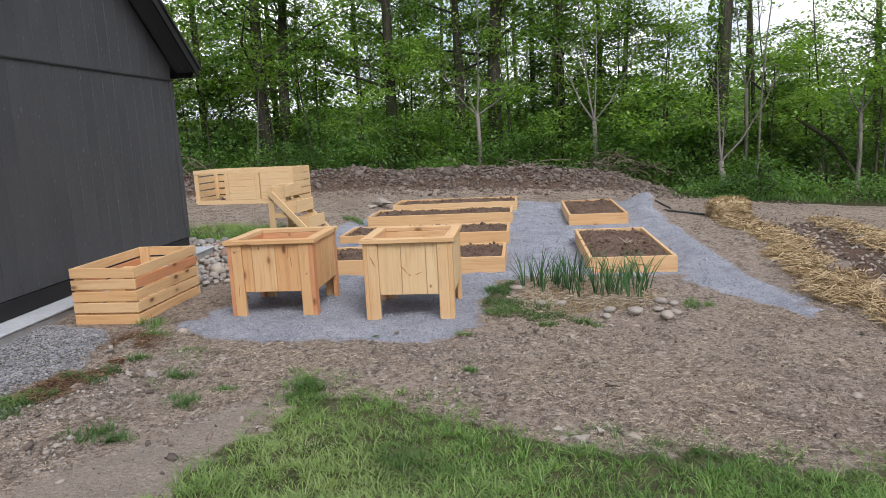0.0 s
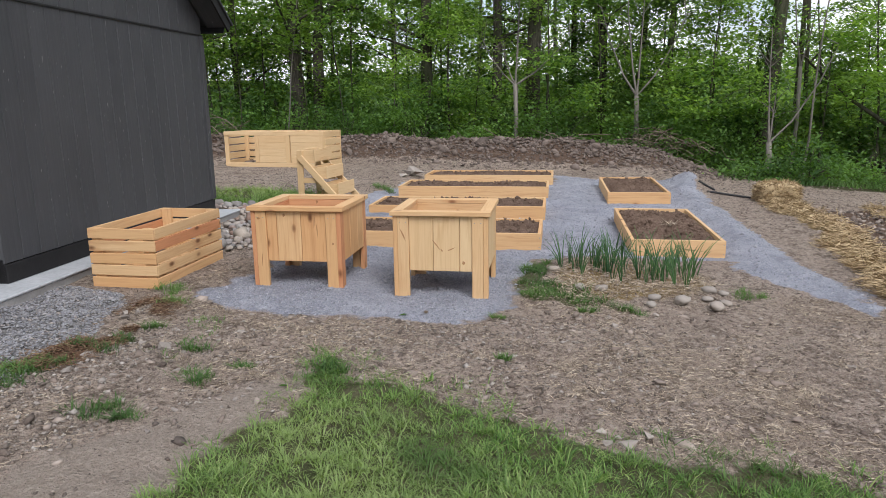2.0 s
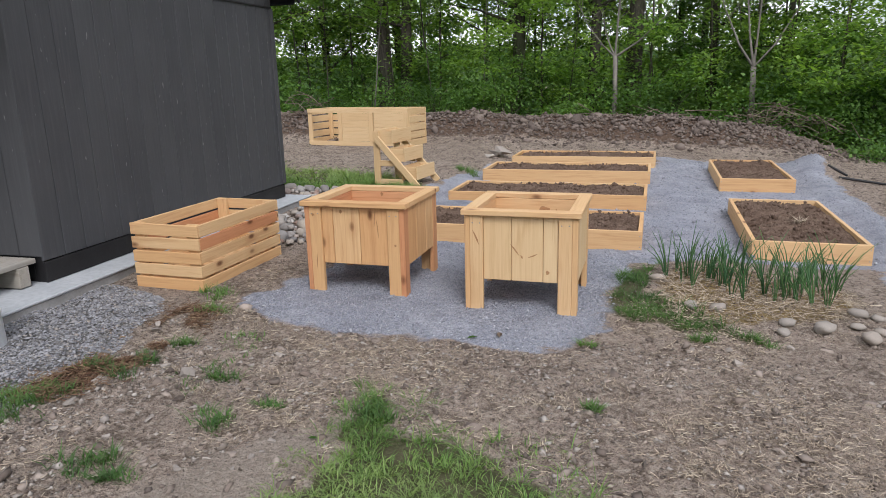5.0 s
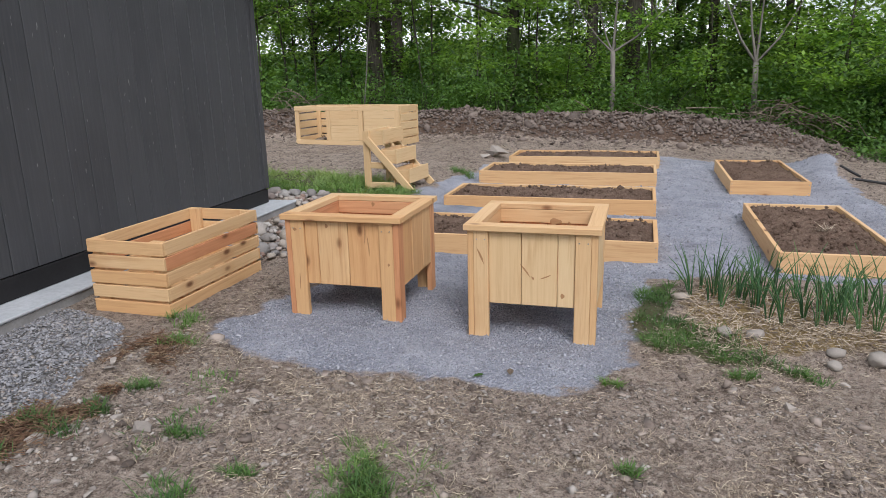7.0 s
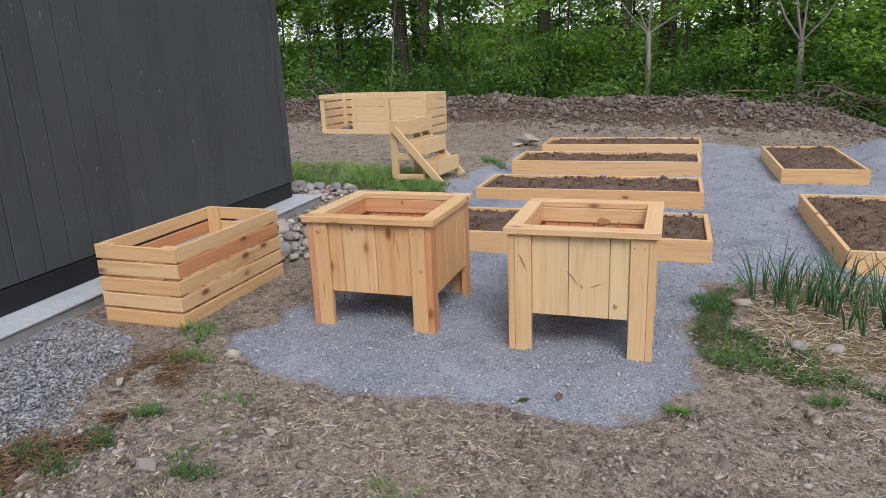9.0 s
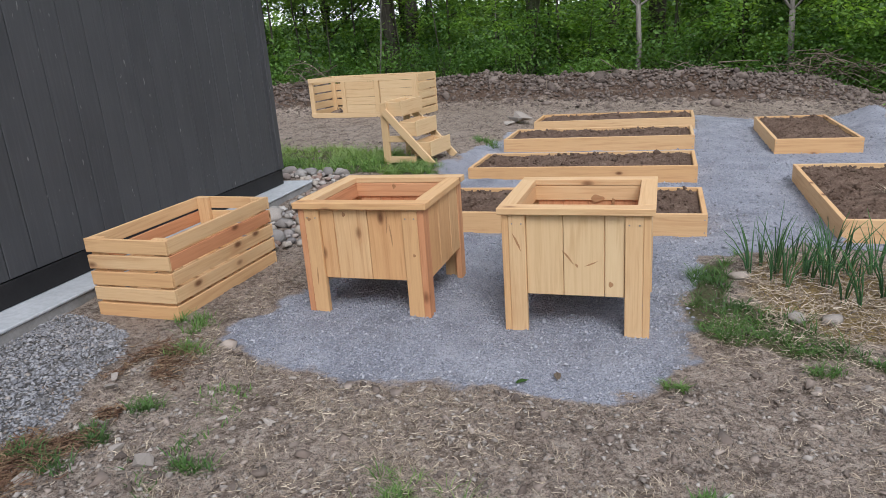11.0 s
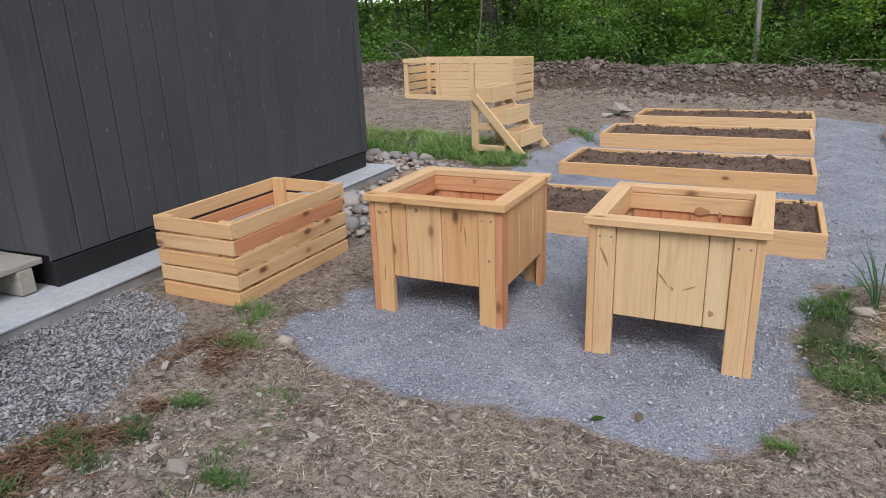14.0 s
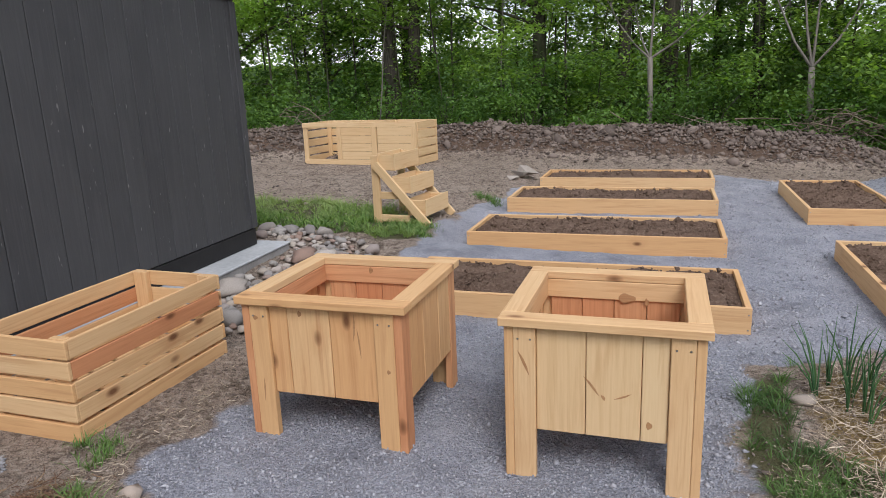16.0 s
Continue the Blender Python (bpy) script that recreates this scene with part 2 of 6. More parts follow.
M_BARK = bark_material("dark_bark", (0.026, 0.023, 0.019), (0.14, 0.122, 0.102), 0.5)
M_PALE = bark_material("pale_bark", (0.13, 0.12, 0.105), (0.25, 0.23, 0.20))


# ---- mesh helpers ----
def link_mesh(name, mesh, material, parent=None, label="", m=None):
    ob = new(name, mesh)
    if material and not mesh.materials:
        mesh.materials.append(material)
    if parent:
        ob.parent = parent
    if m is not None:
        ob.matrix_basis = m
    if label:
        ob["label"] = label
    return ob


def part(name, bm, material, parent, label="", m=None):
    mesh = bpy.data.meshes.new(name)
    bm.to_mesh(mesh)
    bm.free()
    return link_mesh(name, mesh, material, parent, label, m)


def thing(name, m, label, category, group="", kind=""):
    ob = new(name)
    ob.matrix_basis = m
    ob.empty_display_size = 0.1
    return tagged(ob, label, category, group, kind)


BOARDS = {}


def board_mesh(dx, dy, dz, c, material):
    """A sawn board with eased edges, its length along x. Alike boards share the mesh."""
    key = (round(dx, 3), round(dy, 3), round(dz, 3), c, material.name)
    if key in BOARDS:
        return BOARDS[key]
    h = (dx / 2, dy / 2, dz / 2)
    vs, idx = [], {}
    for sx in (-1, 1):
        for sy in (-1, 1):
            for sz in (-1, 1):
                for a in range(3):
                    s = (sx, sy, sz)
                    vs.append([s[i] * (h[i] if i == a else h[i] - c) for i in range(3)])
                    idx[(sx, sy, sz, a)] = len(vs) - 1
    fs = []
    for a in range(3):
        b, d = (a + 1) % 3, (a + 2) % 3
        for sa in (-1, 1):
            loop = []
            for sb, sd in ((-1, -1), (1, -1), (1, 1), (-1, 1)):
                s = [0, 0, 0]
                s[a], s[b], s[d] = sa, sb, sd
                loop.append(idx[(*s, a)])
            fs.append(loop if sa > 0 else loop[::-1])
        for sb in (-1, 1):
            for sd in (-1, 1):
                lo, hi = [0, 0, 0], [0, 0, 0]
                lo[a], lo[b], lo[d] = -1, sb, sd
                hi[a], hi[b], hi[d] = 1, sb, sd
                fs.append([idx[(*lo, b)], idx[(*hi, b)], idx[(*hi, d)], idx[(*lo, d)]])
    for sx in (-1, 1):
        for sy in (-1, 1):
            for sz in (-1, 1):
                fs.append([idx[(sx, sy, sz, a)] for a in range(3)])
    mesh = bpy.data.meshes.new("board")
    mesh.from_pydata(vs, [], fs)
    bm = bmesh.new()
    bm.from_mesh(mesh)
    bmesh.ops.recalc_face_normals(bm, faces=bm.faces)
    bm.to_mesh(mesh)
    bm.free()
    mesh.materials.append(material)
    BOARDS[key] = mesh
    return mesh


TURN = {"x": Matrix.Identity(4), "y": Matrix.Rotation(radians(90), 4, 'Z'), "z": Matrix.Rotation(radians(-90), 4, 'Y')}


def board(name, centre, size, axis, material, parent, label="", ease=0.003, turn=None):
    """A board by its centre and its size along x, y, z of its parent, with the grain along the given axis."""
    dx, dy, dz = size
    dims = {"x": (dx, dy, dz), "y": (dy, dx, dz), "z": (dz, dy, dx)}[axis]
    m = Matrix.Translation(centre) @ (turn or Matrix.Identity(4)) @ TURN[axis]
    return link_mesh(name, board_mesh(*dims, ease, material), material, parent, label, m)


def np_mesh(name, verts, quads, material, smooth=False, attrs=()):
    """A mesh from arrays: verts (n, 3) and faces (m, 3 or 4)."""
    mesh = bpy.data.meshes.new(name)
    n, m, w = len(verts), len(quads), quads.shape[1]
    mesh.vertices.add(n)
    mesh.vertices.foreach_set("co", np.ascontiguousarray(verts, dtype=np.float32).ravel())
    mesh.loops.add(m * w)
    mesh.loops.foreach_set("vertex_index", np.ascontiguousarray(quads, dtype=np.int32).ravel())
    mesh.polygons.add(m)
    mesh.polygons.foreach_set("loop_start", np.arange(0, m * w, w, dtype=np.int32))
    mesh.polygons.foreach_set("loop_total", np.full(m, w, dtype=np.int32))
    if smooth:
        mesh.polygons.foreach_set("use_smooth", np.ones(m, dtype=bool))
    mesh.update(calc_edges=True)
    for key, values in attrs:
        at = mesh.attributes.new(key, 'FLOAT', 'POINT')
        at.data.foreach_set("value", np.ascontiguousarray(values, dtype=np.float32))
    mesh.materials.append(material)
    return mesh


RNG = np.random.default_rng(7)


def vnoise(x, y, seed=0):
    """Smooth value noise in the plane, 0 to 1."""
    xi, yi = np.floor(x).astype(np.int64), np.floor(y).astype(np.int64)
    xf, yf = x - xi, y - yi
    xf, yf = xf * xf * (3 - 2 * xf), yf * yf * (3 - 2 * yf)

    def hsh(a, b):
        h = (a * 374761393 + b * 668265263 + seed * 974711) & 0xffffffff
        h = ((h ^ (h >> 13)) * 1274126177) & 0xffffffff
        return ((h ^ (h >> 16)) & 0xffff) / 65535.0

    top = hsh(xi, yi) * (1 - xf) + hsh(xi + 1, yi) * xf
    low = hsh(xi, yi + 1) * (1 - xf) + hsh(xi + 1, yi + 1) * xf
    return top * (1 - yf) + low * yf


def fbm(x, y, scale, octaves=4, seed=0):
    v, a, s = 0.0, 0.5, scale
    for i in range(octaves):
        v = v + a * vnoise(x * s, y * s, seed + i)
        a, s = a / 2, s * 2.03
    return v / (1 - 0.5 ** octaves)


def inside(x, y, poly, soft=0.12, ragged=0.25, seed=3):
    """1 inside a plan outline, 0 outside, with a soft and ragged edge."""
    x, y = np.asarray(x, dtype=float), np.asarray(y, dtype=float)
    d = np.full(x.shape, 1e9)
    ins = np.zeros(x.shape, dtype=bool)
    for (ax, ay), (bx, by) in zip(poly, poly[1:] + poly[:1]):
        ex, ey = bx - ax, by - ay
        u = np.clip(((x - ax) * ex + (y - ay) * ey) / (ex * ex + ey * ey), 0, 1)
        d = np.minimum(d, np.hypot(x - ax - u * ex, y - ay - u * ey))
        if by != ay:
            ins ^= ((ay > y) != (by > y)) & (x < ex * (y - ay) / (by - ay) + ax)
    s = np.where(ins, d, -d) + ragged * (fbm(x, y, 2.2, 4, seed) - 0.5)
    return np.clip(0.5 + s / (2 * soft), 0, 1)


# ---- plan of the ground ----
APRON = [(-1.90, 5.28), (-1.5, 4.98), (-0.9, 4.92), (-0.2, 4.98), (0.42, 5.0), (0.62, 5.45), (0.58, 6.2), (0.72, 7.05),
         (1.2, 7.35), (2.55, 7.62), (2.62, 7.0), (3.3, 6.05), (3.45, 6.3), (3.30, 8.0), (3.32, 10.2), (3.40, 13.0), (3.55, 14.6), (2.9, 14.9),
         (1.7, 14.6), (0.9, 14.75), (0.8, 13.6), (-1.75, 12.9), (-2.0, 11.2), (-2.1, 9.9), (-1.95, 8.4), (-1.75, 7.1), (-1.65, 6.3)]
STONE = [(-4.5, -4.0), (-2.15, -4.0), (-2.05, 3.0), (-2.02, 4.2), (-2.2, 4.85), (-2.45, 5.1), (-3.2, 5.3), (-4.5, 5.3)]
LAWN = [(-0.42, 4.12), (-0.25, 3.95), (0.01, 3.80), (0.3, 3.67), (0.76, 3.56), (1.1, 3.38), (1.4, 3.38), (1.8, 3.38), (2.3, 3.36), (3.0, 3.22), (9.0, 2.6), (9.0, -9.0), (-1.5, -9.0),
        (-1.0, 1.2), (-0.62, 2.7), (-0.5, 3.3)]
PALE = [(-0.42, 3.98), (-0.55, 3.0), (-0.95, 1.4), (-1.7, 1.6), (-1.25, 2.9), (-0.75, 3.75)]
BACKLAWN = [(-6.5, 9.6), (-3.3, 9.45), (-2.5, 9.25), (-2.05, 9.35), (-2.1, 9.85), (-2.6, 10.4), (-3.1, 10.9), (-4.8, 11.2), (-6.5, 11.0)]
ONIONGRASS = [(0.5, 6.1), (0.62, 5.75), (1.0, 5.55), (1.5, 5.55), (1.2, 5.85), (0.85, 6.2), (0.85, 6.75), (0.9, 7.15), (0.6, 6.8)]
ONIONBED = [(0.8, 6.2), (1.1, 5.75), (1.9, 6.0), (2.25, 6.5), (2.1, 7.05), (1.4, 7.2), (0.9, 7.0)]
STRAW1 = [(3.80, 4.6), (4.15, 4.6), (4.30, 7.5), (4.62, 10.0), (4.85, 12.1), (4.35, 12.2), (4.05, 9.8), (3.80, 7.0)]
STRAW2 = [(5.4, 5.0), (6.0, 5.0), (6.0, 9.0), (6.35, 12.0), (5.75, 12.1), (5.5, 9.0)]
TILLED = [(4.15, 4.0), (5.45, 4.0), (5.6, 9.0), (5.8, 12.0), (5.0, 12.1), (4.7, 9.6), (4.3, 7.0)]
WOODS = [(-40, 18.6), (-9, 18.6), (-3, 18.7), (3.2, 18.8), (4.8, 16.6), (6.0, 15.2), (9.5, 14.7), (40, 13), (60, 60), (-60, 60)]


# level ground under things that stand on it: centre, half sizes, height
PADS = [(-1.197, 6.05, 0.42, 0.42, 0.034), (-0.027, 6.1, 0.42, 0.42, -0.034), (-2.505, 5.86, 0.30, 0.55, 0.082),
        (-0.49, 8.11, 1.22, 0.47, -0.050), (-0.475, 10.15, 1.22, 0.47, -0.078), (-0.435, 11.78, 1.21, 0.47, -0.012), (-0.36, 13.64, 1.20, 0.46, -0.030),
        (2.153, 8.93, 0.48, 1.10, -0.135), (2.16, 12.46, 0.48, 1.08, -0.098)]


def base_height(x, y):
    xc = np.clip(x, -6.0, 8.0)
    z = 0.005 - 0.04 * np.clip(xc, -2.3, 1.0) - 0.055 * np.clip(xc - 1.0, 0, 7.0)
    return z * np.clip(1.25 - np.abs(y - 8) / 60, 0.2, 1.0)


def berm_height(x, y):
    across = y - (17.25 + 0.25 * (vnoise(x * 0.6, x * 0 + 3, 5) - 0.5))
    ridge = np.exp(-(across / 0.72) ** 2)
    along = np.clip((4.6 - x) / 1.6, 0, 1) * np.clip((x + 14.0) / 2, 0, 1)
    return ridge * along * (0.36 + 0.34 * fbm(x, y, 0.9, 4, 9)) + 0.0 * y


def ground_height(x, y):
    x, y = np.asarray(x, dtype=float), np.asarray(y, dtype=float)
    z = base_height(x, y) + berm_height(x, y)
    apron = inside(x, y, APRON, 0.2, 0.2)
    near = np.clip((24 - y) / 6, 0, 1)
    z = z + (fbm(x, y, 1.1, 3, 2) - 0.5) * 0.03 * near
    z = z + (fbm(x, y, 7.0, 4, 4) - 0.5) * (0.060 * (1 - apron) + 0.034 * apron) * near
    rough = np.clip(inside(x, y, STRAW1, 0.2) + inside(x, y, TILLED, 0.2) + berm_height(x, y) * 2.5, 0, 1)
    z = z + (fbm(x, y, 5.0, 4, 6) - 0.5) * 0.13 * rough
    z = z + 0.05 * inside(x, y, STRAW1, 0.3) + 0.05 * inside(x, y, STRAW2, 0.3)
    z = z + 0.085 * np.exp(-(((x - 1.25) / 0.35) ** 2 + ((y - 7.9) / 0.35) ** 2))
    z = z + 0.30 * np.exp(-(((x - 3.35) / 0.30) ** 2 + ((y - 13.9) / 0.8) ** 2))
    z = z + 0.10 * np.exp(-(((x - 3.05) / 0.22) ** 2)) * np.clip((y - 7.5) / 2, 0, 1) * np.clip((14 - y) / 2, 0, 1)
    z = z + 0.035 * inside(x, y, ONIONBED, 0.3, 0.1)
    fine = (fbm(x, y, 7.0, 4, 4) - 0.5) * 0.026
    for cx, cy, hx, hy, level in PADS:
        d = np.hypot(np.maximum(np.abs(x - cx) - hx, 0), np.maximum(np.abs(y - cy) - hy, 0))
        w = np.clip(1 - d / 0.42, 0, 1)
        w = w * w * (3 - 2 * w)
        z = z * (1 - w) + (level + fine) * w
    return z


def gz(x, y):
    return float(ground_height(np.array([x]), np.array([y]))[0])


def spread(lo, hi, a, b, step, grow):
    """Grid lines: dense from a to b, wider and wider out to lo and hi."""
    mid = list(np.arange(a, b + 1e-6, step))
    out, s, v = [], step, b
    while v < hi:
        s *= grow
        v += s
        out.append(min(v, hi))
    low, s, v = [], step, a
    while v > lo:
        s *= grow
        v -= s
        low.append(max(v, lo))
    return np.array(low[::-1] + mid + out)


def ground_material():
    k = Nodes("garden_ground")
    v = k.coords(world_space=True)
    big, mid = k.noise(v, 0.9, 4.0), k.noise(v, 6.0, 5.0, 0.6)
    fine, grit = k.noise(v, 45.0, 5.0, 0.7), k.noise(v, 160.0, 3.0, 0.6)
    dirt = k.mix(k.span(big, 0.3, 0.7), (0.335, 0.265, 0.213), (0.45, 0.367, 0.30))
    dirt = k.mix(k.span(mid, 0.48, 0.66, 0.0, 0.75), dirt, (0.125, 0.094, 0.074))
    dirt = k.mix(k.span(fine, 0.50, 0.66, 0.0, 0.85), dirt, (0.47, 0.405, 0.34))
    dirt = k.mix(k.span(grit, 0.52, 0.64, 0.0, 0.85), dirt, (0.085, 0.065, 0.052))
    crumb = k.noise(v, 24.0, 6.0, 0.75)
    dirt = k.mix(k.span(crumb, 0.53, 0.62, 0.0, 0.7), dirt, (0.095, 0.072, 0.056))
    dirt = k.mix(k.span(crumb, 0.46, 0.38, 0.0, 0.75), dirt, (0.52, 0.45, 0.375))
    peb = k.voronoi(v, 55.0)
    pale = k.mix(k.span(fine, 0.4, 0.7), (0.33, 0.275, 0.225), (0.47, 0.405, 0.34))
    pale = k.mix(k.span(grit, 0.53, 0.66, 0.0, 0.7), pale, (0.15, 0.12, 0.095))
    gcell = k.voronoi(v, 130.0, "Color")
    grey = k.ramp(gcell, [(0.0, (0.21, 0.223, 0.265)), (0.5, (0.36, 0.375, 0.43)), (1.0, (0.52, 0.535, 0.595))])
    grey = k.mix(k.span(big, 0.35, 0.65, 0.0, 0.4), grey, (0.42, 0.43, 0.475))
    blot = k.noise(v, 2.6, 5.0, 0.65)
    grey = k.mix(k.span(blot, 0.52, 0.68, 0.0, 0.6), grey, (0.55, 0.56, 0.61))
    grey = k.mix(k.span(blot, 0.46, 0.33, 0.0, 0.6), grey, (0.20, 0.21, 0.24))
    crush = k.mix(k.span(k.voronoi(v, 40.0), 0.2, 0.7), (0.30, 0.29, 0.28), (0.12, 0.115, 0.11))
    turf = k.mix(k.span(mid, 0.3, 0.7), (0.072, 0.085, 0.036), (0.145, 0.135, 0.078))
    till = k.mix(k.span(fine, 0.4, 0.7), (0.115, 0.078, 0.057), (0.185, 0.13, 0.098))
    hay = k.mix(k.span(fine, 0.35, 0.7), (0.22, 0.155, 0.075), (0.42, 0.31, 0.14))
    litter = k.mix(k.span(mid, 0.35, 0.7), (0.075, 0.055, 0.035), (0.06, 0.085, 0.028))

    def edge(name, jag):
        a = k.attr(name)
        return k.span(k.math('ADD', a, k.math('MULTIPLY', k.math('SUBTRACT', mid, 0.5), jag)), 0.42, 0.60)

    c = dirt
    for name, layer, jag in (("pale", pale, 0.6), ("onion", hay, 1.2), ("tilled", till, 0.4), ("straw", hay, 0.9), ("turf", turf, 0.8),
                             ("crushed", crush, 0.5), ("gravel", grey, 1.0), ("woods", litter, 0.6), ("berm", till, 0.8)):
        c = k.mix(edge(name, jag), c, layer)
    h = k.math('ADD', k.math('ADD', fine, k.math('MULTIPLY', peb, 0.5)), k.math('MULTIPLY', grit, 0.6))
    return k.finish(c, 0.95, h, 1.0, 0.03, spec=0.12)


def build_ground():
    xs = spread(-400, 400, -4.2, 5.0, 0.038, 1.10)
    ys = spread(-300, 600, 2.2, 12.0, 0.038, 1.04)
    X, Y = np.meshgrid(xs, ys)
    x, y = X.ravel(), Y.ravel()
    z = ground_height(x, y)
    nx, ny = len(xs), len(ys)
    i = np.arange(nx * ny).reshape(ny, nx)
    quads = np.stack([i[:-1, :-1], i[:-1, 1:], i[1:, 1:], i[1:, :-1]], -1).reshape(-1, 4)
    weeds = 0.5 * np.clip((fbm(x, y, 1.6, 4, 21) - 0.60) * 6, 0, 1) * np.clip((-1.2 - x) / 0.6, 0, 1) * (y < 4.6)
    turf = np.clip(inside(x, y, LAWN, 0.12, 0.55) + inside(x, y, BACKLAWN, 0.2, 0.5) + inside(x, y, ONIONGRASS, 0.12, 0.25) + weeds, 0, 1)
    far = np.clip((-np.hypot(x, y - 8) + 26) / 6, 0, 1)
    attrs = [("gravel", inside(x, y, APRON, 0.12, 0.42)), ("crushed", inside(x, y, STONE, 0.12, 0.25)), ("turf", np.maximum(turf, (1 - far) * (y < 12))),
             ("pale", inside(x, y, PALE, 0.2, 0.3)), ("onion", inside(x, y, ONIONBED, 0.2, 0.4)),
             ("straw", np.clip(inside(x, y, STRAW1, 0.2, 0.6) + inside(x, y, STRAW2, 0.2, 0.6), 0, 1)), ("tilled", inside(x, y, TILLED, 0.15, 0.3)),
             ("woods", inside(x, y, WOODS, 0.4, 0.8)), ("berm", np.clip(berm_height(x, y) * 4, 0, 1))]
    mesh = np_mesh("ground", np.stack([x, y, z], -1), quads, ground_material(), True, attrs)
    return tagged(new("ground", mesh), "bare brown garden soil with grey gravel paths and grass", "ground", kind="structure")


build_ground()

# ---- shed ----
SH = pose(-3.275, 5.0, 0.17, 0, 0, 2.1)     # near corner of the gable wall, on the slab; x out of the wall, y along it
DEPTH, WALL_H, PITCH, RIDGE_Y = 3.59, 2.14, 0.76, 1.30
SKIRT = 0.16


def siding_plank(x0, x1, h0, h1, bottom, thick, parent, m):
    """One ribbed siding plank in its wall's own plane (u across, z up), with its top cut to the roof's slope."""
    bm = bmesh.new()
    e = 0.004
    back = [bm.verts.new((z, -thick, u)) for z, u in ((bottom, x0), (bottom, x1), (h1, x1), (h0, x0))]
    mid = [bm.verts.new((z, -e, u)) for z, u in ((bottom, x0), (bottom, x1), (h1, x1), (h0, x0))]
    fr = [bm.verts.new((z, 0, u)) for z, u in ((bottom + e, x0 + e), (bottom + e, x1 - e), (h1 - e, x1 - e), (h0 - e, x0 + e))]
    bm.faces.new(fr)
    for a, b in ((back, mid), (mid, fr)):
        for i in range(4):
            bm.faces.new((a[i], a[(i + 1) % 4], b[(i + 1) % 4], b[i]))
    bmesh.ops.recalc_face_normals(bm, faces=bm.faces)
    return part("siding_plank", bm, M_SIDING, parent, m=m)


# plank meshes lie with their length along x; this stands them up: x -> z, y -> outward, z -> along the wall
GABLE = Matrix(((0, 1, 0, 0), (0, 0, 1, 0), (1, 0, 0, 0), (0, 0, 0, 1)))
FRONT = Matrix(((0, 0, -1, 0), (0, -1, 0, 0), (1, 0, 0, 0), (0, 0, 0, 1)))


def gable_top(v):
    ridge = WALL_H + 0.20 + PITCH * (DEPTH - RIDGE_Y)
    return ridge - PITCH * abs(v - RIDGE_Y)


